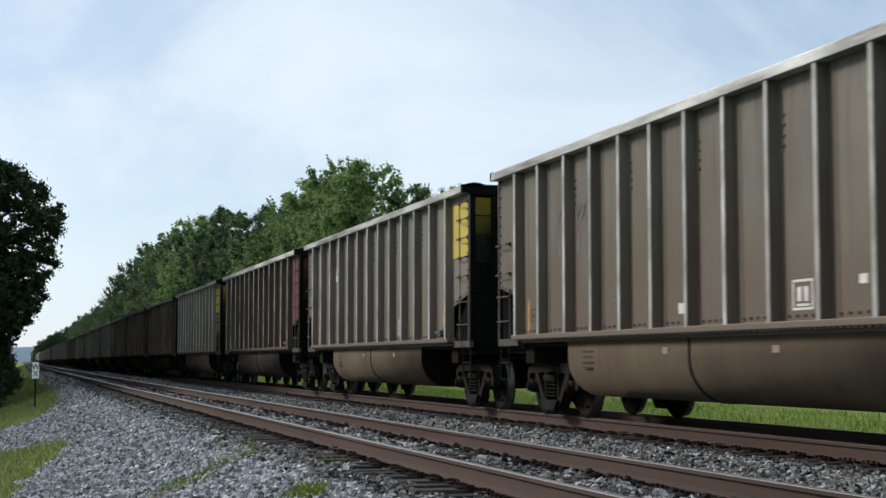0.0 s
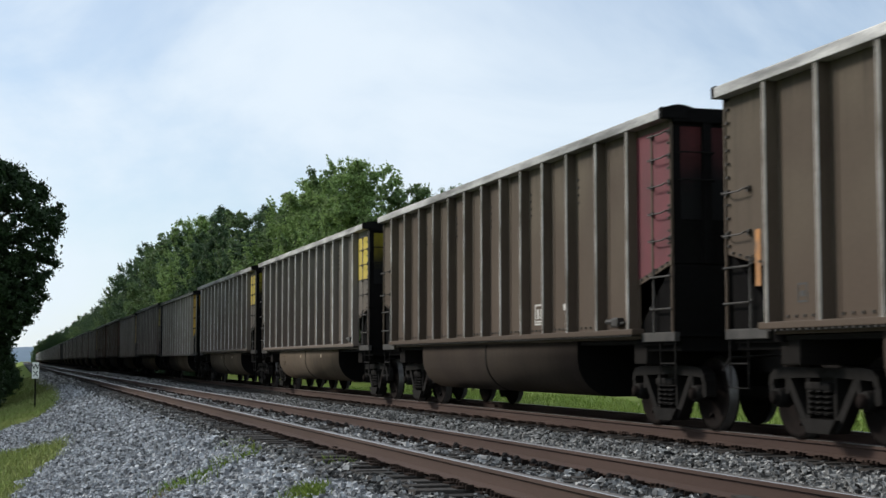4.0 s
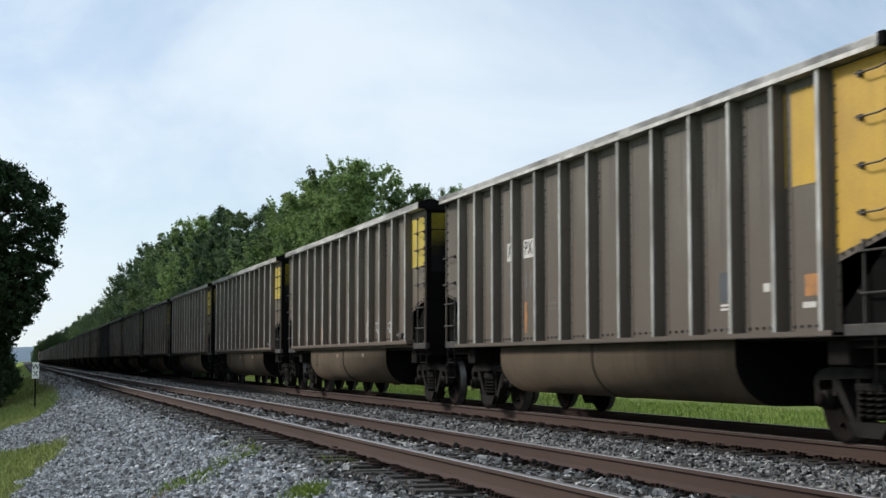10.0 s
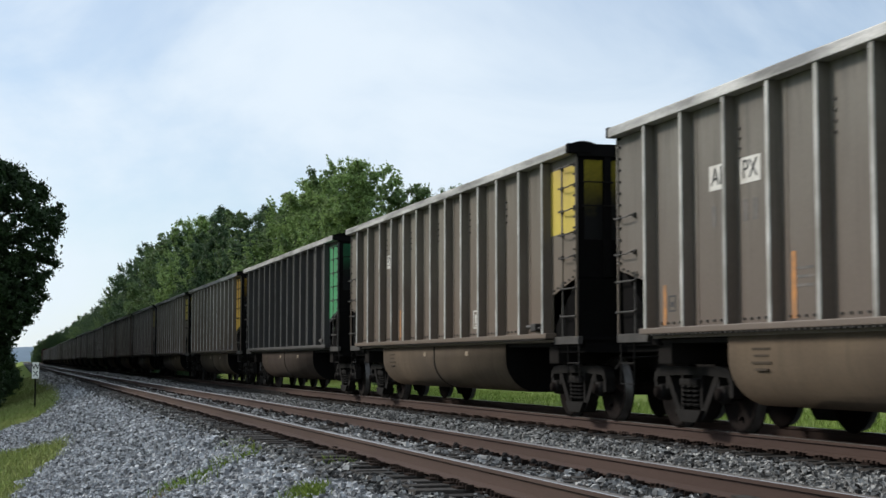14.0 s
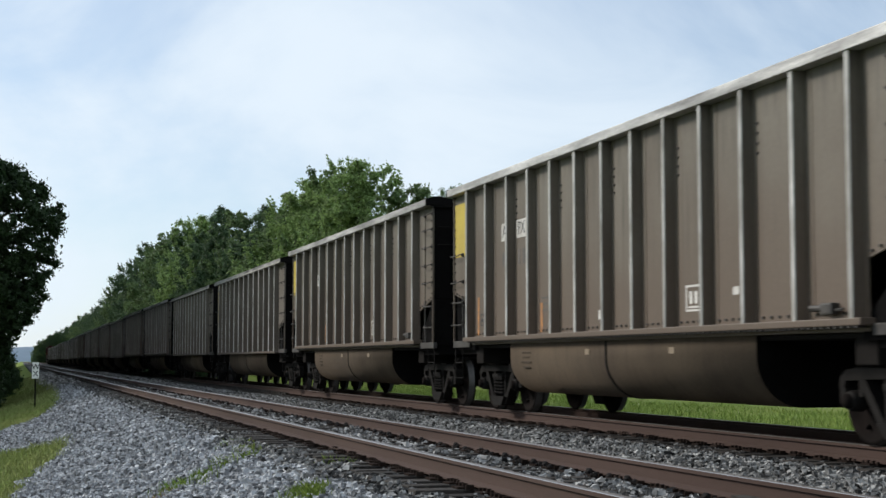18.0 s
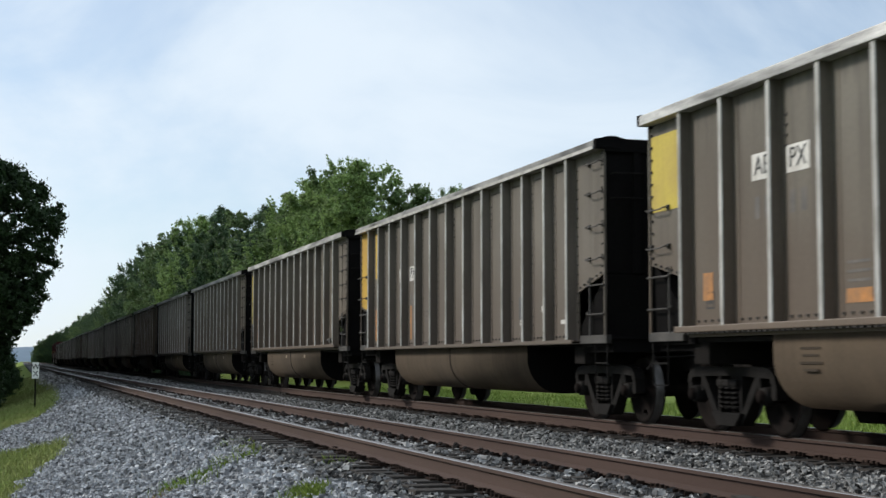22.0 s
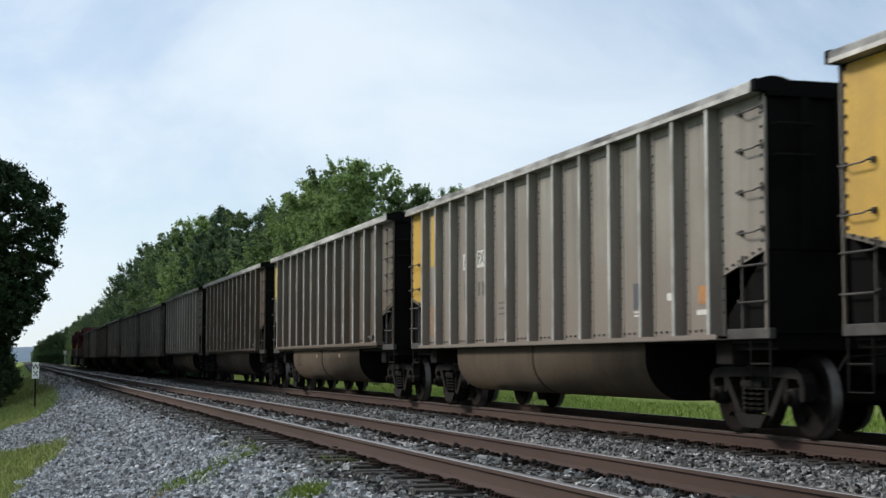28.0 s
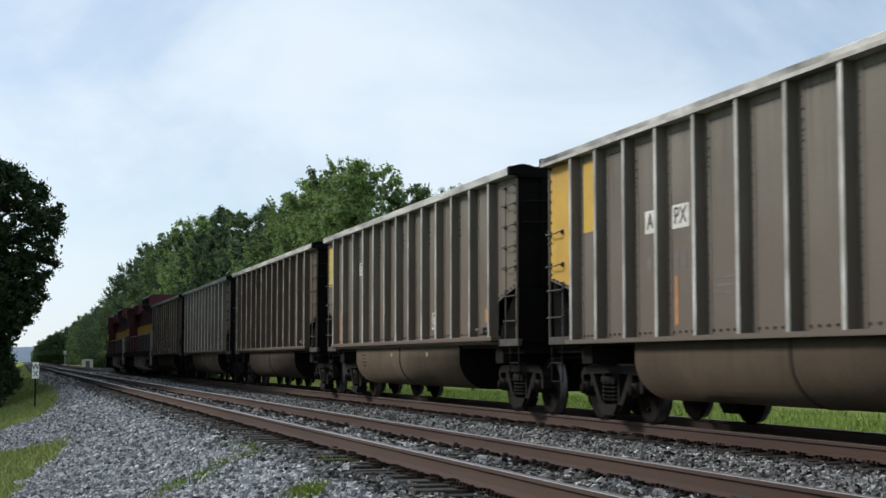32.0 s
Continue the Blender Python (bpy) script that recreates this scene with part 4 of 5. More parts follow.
def dress(car, spec, rng, place):
    lead, trail, marks = spec[1], spec[2], spec[4]
    make = "l" if spec[0] in "ld" else "t"
    RIB_Y = MAKES[make][0]
    for c, e in ((lead, -1), (trail, 1)):
        if c == "-":
            continue
        low = 2.1 if marks == "w" else 2.72 if c == "y" else 2.15
        a, b = sorted((e * 6.31, e * 7.33))
        if c in "rmgaA":
            pts = [(a, 1.90 if e > 0 else 2.10), (b, 2.10 if e > 0 else 1.90), (b, 3.74), (a, 3.74)]
        else:
            pts = [(a, low), (b, low), (b, 3.68), (a, 3.68)]
        quad_panel("end_panel", pts, PAINT[c], car, PAINT_NAME[c] + " painted end bay")
        if c == "A":
            a, b = sorted((e * 5.27, e * 6.03))
            quad_panel("end_panel", [(a + .08, 2.66), (b, 2.66), (b, 3.66), (a + .08, 3.66)], M_GOLD, car, "gold painted second bay")
        # panels between the stakes, darkening towards the bottom
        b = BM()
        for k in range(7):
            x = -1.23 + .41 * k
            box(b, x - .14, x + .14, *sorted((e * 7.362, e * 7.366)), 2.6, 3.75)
        tagged(part("end_paint", b, DARKENING[c], car, PAINT_NAME[c] + " paint darkening downward on the end wall"), kind="stuff")
    # bays are counted from the trailing end: RIB_Y[12] .. RIB_Y[0]
    def bay(i, f):
        return RIB_Y[12 - i] + (RIB_Y[11 - i] - RIB_Y[12 - i]) * f
    k0, zl, zn, ys = (2, 2.47, 1.98, (3.62, 2.80)) if make == "l" else (1, 2.82, 2.40, (4.42, 3.65))
    if marks == "p":
        for y, txt in zip(ys, ("AE", "PX")):
            quad_panel("stencil_plate", [(y - .235, zl), (y + .235, zl), (y + .235, zl + .29), (y - .235, zl + .29)], M_WHITE, car, "white stencil square")
            letters(txt, y, zl + .145, .30, M_INK, car)
    if marks in "fg":
        for y, txt in zip(ys, ("AE", "PX")):
            letters(txt, y, zl + .145, .32, M_FADED, car)
    if marks in "pfg":
        for yc in ys:
            for q in range(2):
                y = yc + .12 - q * .23
                quad_panel("number_bar", [(y - .06, zn), (y + .06, zn), (y + .06, zn + .24), (y - .06, zn + .24)], M_FADED, car, off=.003)
        for q in range(3):
            y = bay(k0 + 2, .5)
            quad_panel("number_bar", [(y - .2, 1.62 + .09 * q), (y + .2, 1.62 + .09 * q), (y + .2, 1.65 + .09 * q), (y - .2, 1.65 + .09 * q)], M_FADED, car, off=.003)
    if marks == "c":
        for i, txt in ((1, "OF"), (2, "SX")):
            a, b = bay(i, .93), bay(i, .3 if i == 1 else .07)
            quad_panel("painted_patch", [(a, 2.1), (b, 2.1), (b, 2.95), (a, 2.95)], M_REDSTEN, car, "dark red lettering patch", .003)
            letters(txt, bay(i, .6 if i == 1 else .45), 2.76, .34, M_PALE, car)
            for q in range(2):
                y = bay(i, (.46 if i == 1 else .32) + .26 * q)
                quad_panel("number_bar", [(y - .07, 2.22), (y + .07, 2.22), (y + .07, 2.46), (y - .07, 2.46)], M_PALE, car, off=.006)
        a, b = bay(3, .8), bay(3, .1)
        quad_panel("painted_patch", [(a, 2.2), (b, 2.2), (b, 2.5), (a, 2.5)], M_REDSTEN, car, "dark red lettering patch", .003)
        y = bay(0, .13)
        quad_panel("paint_streak", [(y - .04, 1.5), (y + .04, 1.5), (y + .035, 2.15), (y - .035, 2.15)], M_ORANGE, car, "rubbed orange stripe")
        y = bay(9, .5)
        for z in (1.62, 1.70, 1.78):
            quad_panel("stencil_bar", [(y - .11, z), (y + .11, z), (y + .11, z + .045), (y - .11, z + .045)], M_WHITE, car, off=.003)
    if marks == "w":
        for i in (0, 1):
            a, b = bay(i, .88), bay(i, .12)
            quad_panel("dark_bay", [(a, 1.25), (b, 1.25), (b, 3.7), (a, 3.7)], M_BLACKCAR, car, "black patched bay", .003)
            letters(("AE", "PX")[i], bay(i, .5), 2.48, .32, M_PALE, car)
            for z in (1.45, 2.0, 2.75):
                quad_panel("stencil_bar", [(a, z), (b, z), (b, z + .04), (a, z + .04)], M_WHITE, car, off=.006)
            for q in range(2):
                y = bay(i, .36 + .28 * q)
                quad_panel("number_bar", [(y - .07, 2.07), (y + .07, 2.07), (y + .07, 2.28), (y - .07, 2.28)], M_PALE, car, off=.006)
        y = bay(0, .08)
        quad_panel("paint_streak", [(y - .04, 1.3), (y + .04, 1.3), (y + .04, 2.3), (y - .04, 2.3)], M_ORANGE, car, "rubbed orange stripe")
    if marks == "g":
        for i in (9, 10):
            b, yc = BM(), bay(i, .5)
            for s in range(4):
                y, r = yc + .27 - .18 * s, rng.uniform(.06, .1)
                rod(b, [(-SHEET_X - .002, y + r * math.cos(q * .8 + s), 1.52 + 1.7 * r * math.sin(q * .8 + s) + .02 * q) for q in range(6 + s % 2)], .013, 5)
            part("scrawl", b, M_WHITE, car, "white sprayed scrawl")
    # maintenance stencils along the bottom
    if make == "t":
        y = bay(5, rng.uniform(.6, .75))
        if spec[0] not in "kb" and rng.random() < .8:
            s = rng.uniform(.10, .14)
            quad_panel("white_tag", [(y - s, 1.43), (y + s, 1.43), (y + s, 1.43 + s), (y - s, 1.43 + s)], M_WHITE, car)
        y, z = bay(8, rng.uniform(.48, .56)), rng.uniform(1.38, 1.46)
        fr = BM()
        for a, b, c, d in ((-.21, .21, 0, .025), (-.21, .21, .29, .315), (-.21, -.18, .025, .29), (.18, .21, .025, .29), (-.11, -.03, .09, .24), (.03, .11, .09, .24), (-.13, .13, .04, .065)):
            box(fr, -SHEET_X - .004, -SHEET_X - .001, y + a, y + b, z + c, z + d)
        yq, fq = bay(0, .5), BM()
        for a, b, c, d in ((-.1, .1, 0, .02), (-.1, .1, .18, .2), (-.1, -.08, .02, .18), (.08, .1, .02, .18), (-.05, .05, .06, .12)):
            box(fq, -SHEET_X - .004, -SHEET_X - .001, yq + a, yq + b, 1.46 + c, 1.46 + d)
        part("stencil_frame", fq, M_INK, car, "small black boxed stencil")
        part("stencil_frame", fr, M_WHITE if spec[0] != "k" else M_FADED, car, "white boxed stencil")
    else:
        y = bay(9, .7)
        quad_panel("data_plate", [(y - .19, 1.52), (y + .19, 1.52), (y + .19, 1.86), (y - .19, 1.86)], M_SLATE, car, "dark slate data plate")
        for q in range(2):
            quad_panel("stencil_bar", [(y - .17, 1.43 + .045 * q), (y + .17, 1.43 + .045 * q), (y + .17, 1.455 + .045 * q), (y - .17, 1.455 + .045 * q)], M_WHITE, car)
    y = bay(9 if make == "t" else 10, .62)
    quad_panel("small_tag", [(y - .07, 1.6), (y + .07, 1.6), (y + .07, 1.69), (y - .07, 1.69)], M_WHITE, car)
    quad_panel("small_tag", [(y - .27, 1.66), (y - .17, 1.66), (y - .17, 1.75), (y - .27, 1.75)], M_SLATE, car)
    if make == "t":
        # the release handle of the brake, a stub of pipe in a dark bracket
        b = rod(BM(), [(-SHEET_X - .055, -5.38, 1.385), (-SHEET_X - .055, -5.66, 1.38)], .034, 8)
        box(b, -SHEET_X - .1, -SHEET_X, -5.84, -5.62, 1.31, 1.43, .02)
        rod(b, [(-SHEET_X - .05, -5.8, 1.35), (-SHEET_X - .05, -5.98, 1.36)], .018, 6)
        part("brake_handle", b, M_STEEL, car, "grey brake release handle in a bracket")
    else:
        y = bay(11, .55)
        quad_panel("small_tag", [(y - .13, 1.4), (y + .13, 1.4), (y + .13, 1.46), (y - .13, 1.46)], M_WHITE, car)
    for i, f, lo, hi, w, c in MARKS.get(place, ()):
        y = bay(i, f)
        quad_panel("paint_patch", [(y - w, lo), (y + w, lo), (y + w * .92, hi), (y - w * .92, hi)], PAINT[c], car, "rubbed " + PAINT_NAME[c] + " paint patch")
    if spec[0] in "tuld" and place not in MARKS:
        for i in (0, 3):
            if rng.random() < .6:
                y = bay(i, .3)
                hi = rng.uniform(1.7, 2.1)
                quad_panel("paint_streak", [(y - .05, 1.3), (y + .05, 1.3), (y + .045, hi), (y - .045, hi)], M_ORANGE if rng.random() < .93 else M_YELLOW, car, "rubbed paint stripe")
        if rng.random() < .25:
            y = bay(11, .6)
            quad_panel("orange_tag", [(y - .13, 1.52), (y + .13, 1.52), (y + .13, 1.74), (y - .13, 1.74)], M_ORANGE, car)


CARS = []


def build_train():
    for j, spec in enumerate(ROSTER):
        body, rib, words = KINDS[spec[0]]
        lab = words + " coal gondola"
        if spec[1] != "-":
            lab += " with " + PAINT_NAME[spec[1]] + " leading end"
        if spec[2] != "-":
            lab = words + " coal gondola with " + (PAINT_NAME[spec[2]] + " trailing end" if spec[1] == "-" else "both ends " + PAINT_NAME[spec[2]])
        if spec[1] == spec[2] == "-":
            lab += ", loaded, without coloured ends"
        car = build_car(body, rib, lab, "l" if spec[0] in "ld" else "t")
        dress(car, spec, random.Random(12 + j), j)
        CARS.append((car, j + 1))


# ---- two pusher engines at the rear ----
def build_engine(label):
    eng = tagged(new("locomotive"), label, "locomotive", "pusher engines")
    L = 11.0
    part("frame", box(BM(), -1.45, 1.45, -L, L, 1.15, 1.45, .03), M_UNDER, eng)
    part("long_hood", box(BM(), -.95, .95, -L + 1.0, 5.6, 1.45, 4.15, .06), M_ENGINE, eng, "maroon long hood")
    part("hood_band", box(BM(), -.962, .962, -L + 1.1, 5.58, 2.62, 3.12), M_GOLD, eng, "gold band along the hood")
    for i in range(11):
        y = -L + 1.25 + i * 1.37
        door = part("hood_door", box(BM(), -.985, -.94, y, y + 1.26, 1.5, 2.58, .012), M_BLACKCAR, eng, "black engine room door")
        part("latch", box(BM(), -1.0, -.98, y + 1.1, y + 1.16, 2.0, 2.12), M_STEEL, door)
    part("hood_roof", prism(BM(), [(-.97, 4.1), (-.7, 4.24), (.7, 4.24), (.97, 4.1)], 1, -L + 6.4, 5.6), M_RED, eng, "faded red hood roof")
    part("radiator_housing", prism(BM(), [(-.95, 3.7), (-1.5, 4.1), (-1.5, 4.6), (-1.35, 4.72), (1.35, 4.72), (1.5, 4.6), (1.5, 4.1), (.95, 3.7)], 1, -L + 1.2, -L + 6.4), M_ENGINE, eng, "maroon flared radiator housing")
    grille = BM()
    for i in range(9):
        box(grille, -1.508, -1.49, -L + 1.5 + i * .52, -L + 1.9 + i * .52, 4.14, 4.54)
    part("radiator_grille", grille, M_UNDER, eng)
    part("dynamic_brake", box(BM(), -1.2, 1.2, 2.4, 5.5, 3.9, 4.6, .05), M_ENGINE, eng)
    part("exhaust_stack", box(BM(), -.3, .3, -1.2, -.3, 4.1, 4.5, .04), M_UNDER, eng)
    cab = part("cab", box(BM(), -1.5, 1.5, 5.6, 8.2, 1.45, 4.5, .08), M_ENGINE, eng, "maroon crew cab")
    part("cab_band", box(BM(), -1.51, 1.51, 5.7, 8.1, 2.55, 3.05), M_GOLD, cab, "gold band on the cab side")
    part("cab_side", box(BM(), -1.508, 1.508, 5.7, 8.1, 1.5, 2.5), M_BLACKCAR, cab, "black lower cab side")
    part("cab_roof", prism(BM(), [(-1.5, 4.42), (-1.2, 4.66), (1.2, 4.66), (1.5, 4.42)], 1, 5.5, 8.3), M_PALE, cab, "pale grey cab roof")
    part("stair_post", box(BM(), -1.5, -1.38, -L + .1, -L + .5, .6, 2.5, .02), M_PALE, eng, "pale grey stair post")
    for y0, y1 in ((5.95, 6.75), (6.95, 7.8)):
        for s in (-1, 1):
            part("window", box(BM(), *sorted((s * 1.515, s * 1.49)), y0, y1, 3.2, 3.95), M_INK, cab)
    part("nose", box(BM(), -.95, .95, 8.2, 10.2, 1.45, 3.1, .12), M_YELLOW, eng)
    part("fuel_tank", prism(BM(), [(-1.35, .5), (-1.0, .3), (1.0, .3), (1.35, .5), (1.35, 1.15), (-1.35, 1.15)], 1, -2.6, 2.8), M_PALE, eng, "pale grey fuel tank")
    for y in (-7.0, 6.6):
        tk = part("truck", box(box(BM(), -1.25, -1.05, y - 2.3, y + 2.3, .5, .95, .05), 1.05, 1.25, y - 2.3, y + 2.3, .5, .95, .05), M_TRUCK, eng)
        for d in (-1.85, 0, 1.85):
            ws = part("wheelset", lathe(lathe(lathe(BM(), [(-.83, .52), (-.70, .53), (-.69, .56), (-.67, .56)], 20), [(.83, .52), (.70, .53), (.69, .56), (.67, .56)], 20), [(-1.1, .1), (1.1, .1)], 10), M_WHEEL, tk)
            ws.matrix_basis = pose(0, y + d, .53)
    for s in (-1, 1):
        b = BM()
        rod(b, [(s * 1.42, -L + .4, 2.45), (s * 1.42, 5.5, 2.45)], .025, 5)
        for i in range(8):
            rod(b, [(s * 1.42, -L + .5 + i * 2.2, 1.45), (s * 1.42, -L + .5 + i * 2.2, 2.45)], .014, 5)
        rod(b, [(s * 1.42, 8.3, 2.5), (s * 1.42, 10.4, 2.3), (s * 1.42, 10.9, .6)], .03, 5)
        part("handrail", b, M_PALE, eng, "pale grey handrail")
    for e in (-1, 1):
        part("coupler", box(BM(), -.15, .15, *sorted((e * L, e * (L + .35))), .75, 1.0, .03), M_TRUCK, eng)
        part("pilot", box(BM(), -1.4, 1.4, *sorted((e * (L - .25), e * L)), .3, 1.2, .03), M_UNDER, eng)
    return eng


# ---- trees ----
def leaf_mesh(name, clumps, per, leaf, seed, mats):
    """Small pointed leaves round many clump centres, one mesh. clumps: (x, y, z, radius)."""
    rng = np.random.default_rng(seed)
    c = np.array(clumps)
    many = np.maximum(5, per * (c[:, 3] / c[:, 3].mean()) ** 1.9).astype(int)
    c = np.repeat(c, many, axis=0)
    k = len(c)
    d = rng.normal(0, 1, (k, 3))
    d /= np.linalg.norm(d, axis=1)[:, None] + 1e-9
    r = c[:, 3:4] * np.minimum(np.abs(rng.normal(0, .62, (k, 1))), 1.5)
    p = c[:, :3] + d * r * np.array([1, 1, .8])
    nrm = d * .6 + rng.normal(0, .6, (k, 3)) + np.array([0, 0, .35])
    nrm /= np.linalg.norm(nrm, axis=1)[:, None] + 1e-9
    u = np.cross(nrm, rng.normal(0, 1, (k, 3)))
    u /= np.linalg.norm(u, axis=1)[:, None] + 1e-9
    w = np.cross(nrm, u)
    s = leaf * rng.uniform(.6, 1.4, (k, 1))
    v = np.stack([p - u * s, p + w * s * .55 - u * s * .1, p + u * s, p - w * s * .55 + u * s * .1], 1).reshape(-1, 3)
    me = bpy.data.meshes.new(name)
    me.vertices.add(k * 4), me.loops.add(k * 4), me.polygons.add(k)
    me.vertices.foreach_set("co", v.reshape(-1))
    me.loops.foreach_set("vertex_index", np.arange(k * 4, dtype=np.int32))
    me.polygons.foreach_set("loop_start", np.arange(0, k * 4, 4, dtype=np.int32))
    me.update(calc_edges=True)
    for m in mats:
        me.materials.append(m)
    return me


def build_tree(seed, H, R, low, leafmat, label, per=62, leaf=.16, lobes=12, top=False):
    """A broad-leaved tree: tapered trunk, limbs and a crown of clumps in uneven lobes."""
    rng = random.Random(seed)
    tree = tagged(new("tree"), label, "tree", "trees along the line")
    bm, clumps = BM(), []
    rod(bm, [(0, 0, -.5), (.1, 0, H * .15), (-.1, .1, H * .4), (.1, -.1, H * .7), (0, 0, H * .93)], [H * .022, H * .018, H * .014, H * .008, .03], 8)
    for i in range(lobes):
        f = (i + .5) / lobes
        z = H * (low + (0.97 - low) * f)
        ang = i * 2.4 + rng.uniform(-.5, .5)
        # widest at about a third of the crown, narrowing upwards
        prof = math.sin(math.pi * min(1, .22 + .78 * f)) ** .7
        if top:      # narrow below, spreading above
            prof = .34 + .66 * math.sin(math.pi / 2 * min(1, f / .62)) if f < .62 else 1 - .45 * ((f - .62) / .38) ** 2
        rad = R * prof * rng.uniform(.55, 1.0)
        ex, ey = rad * .72 * math.cos(ang), rad * .72 * math.sin(ang)
        rod(bm, [(0, 0, max(z - rad * .5, H * .12)), (ex * .5, ey * .5, z - rad * .15), (ex, ey, z)], [H * .007, H * .005, .03], 5)
        lr = R * rng.uniform(.34, .52) * (0.55 + .45 * prof)
        for _ in range(26):
            dx, dy, dz = rng.gauss(0, 1), rng.gauss(0, 1), rng.gauss(0, .9)
            q = math.sqrt(dx * dx + dy * dy + dz * dz) + 1e-6
            t = lr * 1.25 * rng.random() ** .4
            clumps.append((ex + dx / q * t, ey + dy / q * t, min(z + dz / q * t, H * 1.0), lr * rng.uniform(.16, .36)))
        for _ in range(4):
            clumps.append((ex * rng.uniform(.2, .9), ey * rng.uniform(.2, .9), z + rng.uniform(-.6, .6), lr * .5))
        # sprays of young shoots stand out of the outline
        for _ in range(5):
            a2 = ang + rng.uniform(-1.2, 1.2)
            zz = z + lr * rng.uniform(.1, .7)
            for q in range(4):
                o = lr * (1.02 + .09 * q)
                clumps.append((ex + o * math.cos(a2), ey + o * math.sin(a2), zz + lr * .17 * q, lr * (.15 - .03 * q)))
    for _ in range(5):
        clumps.append((rng.gauss(0, R * .16), rng.gauss(0, R * .16), H * rng.uniform(.9, 1.0), R * rng.uniform(.08, .16)))
    part("trunk", bm, M_BARK, tree, smooth=True)
    ob = new("crown", leaf_mesh("crown", clumps, per, leaf, seed, [leafmat]))
    ob.parent = tree
    return tree


def build_verge_tree(seed):
    """A dense tree whose crown leans out over the ballast and hangs low."""
    rng = random.Random(seed)
    tree = tagged(new("tree"), "dark dense tree overhanging the verge", "tree", "trees along the line")
    shape = [(-1.5, .8), (.5, 1.0), (1.9, 1.4), (2.9, 2.3), (3.9, 3.0), (5.5, 3.35), (7, 3.7), (8.2, 3.6), (9.1, 2.5), (9.8, 1.3), (10.1, .4)]
    bm, clumps = BM(), []
    rod(bm, [(0, 0, -1.9), (.1, 0, 1), (-.1, .1, 4), (.1, -.1, 7), (0, 0, 9.8)], [.24, .2, .16, .1, .03], 8)
    for i in range(22):
        z, a = .6 + i * .42, i * 2.4
        r = lerp_table(shape, z) * .8
        rod(bm, [(0, 0, max(z - r * .4, -.8)), (r * .5 * math.cos(a), r * .5 * math.sin(a), z - r * .1), (r * math.cos(a), r * math.sin(a), z)], [.07, .045, .015], 5)
    for i in range(1100):
        z, a = rng.uniform(-1.3, 9.9), rng.uniform(0, 6.283)
        r = lerp_table(shape, z) * (1 + .16 * noise.noise((math.cos(a) * 1.5, math.sin(a) * 1.5, z * .9))) * rng.random() ** .33
        s = rng.uniform(.2, .46)
        r = max(0, r - s * .5)
        clumps.append((r * math.cos(a), r * math.sin(a), z, s))
    part("trunk", bm, M_BARK, tree, smooth=True)
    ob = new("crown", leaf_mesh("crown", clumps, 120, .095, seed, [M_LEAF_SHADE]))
    ob.parent = tree
    return tree


def build_bush(seed):
    """A low round bush of stems and leaves, about 2 m across."""
    rng = random.Random(seed)
    bush = tagged(new("bush"), "bush at the edge of the wood in shade-darkened green", "bush", "bushes on the verge")
    bm, clumps = BM(), []
    for i in range(9):
        a, r = i * 2.4, rng.uniform(.4, .9)
        rod(bm, [(0, 0, -.1), (r * .5 * math.cos(a), r * .5 * math.sin(a), .8), (r * math.cos(a), r * math.sin(a), rng.uniform(1.2, 2.0))], [.03, .02, .008], 5)
    for i in range(120):
        a, r, z = rng.uniform(0, 6.283), 1.1 * rng.random() ** .5, rng.uniform(.1, 2.1)
        r *= math.sqrt(max(.05, 1 - (z / 2.4) ** 2))
        clumps.append((r * math.cos(a), r * math.sin(a), z, rng.uniform(.15, .3)))
    part("stems", bm, M_BARK, bush)
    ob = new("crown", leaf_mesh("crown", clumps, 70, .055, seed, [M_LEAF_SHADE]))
    ob.parent = bush
    return bush


def lin(px, zc):
    """The distance across at which a sight line px units right of the line's far end lies, zc metres off."""
    return (px - 10.0) * .9607 * zc / 2671.0


def place_tree(proto, x, y, z, h, base_h, turn, wide=1.0):
    s = h / base_h
    return copy_thing(proto, Matrix.LocRotScale((x, y, z), Euler((0, 0, turn)), (s * wide, s * wide, s)))


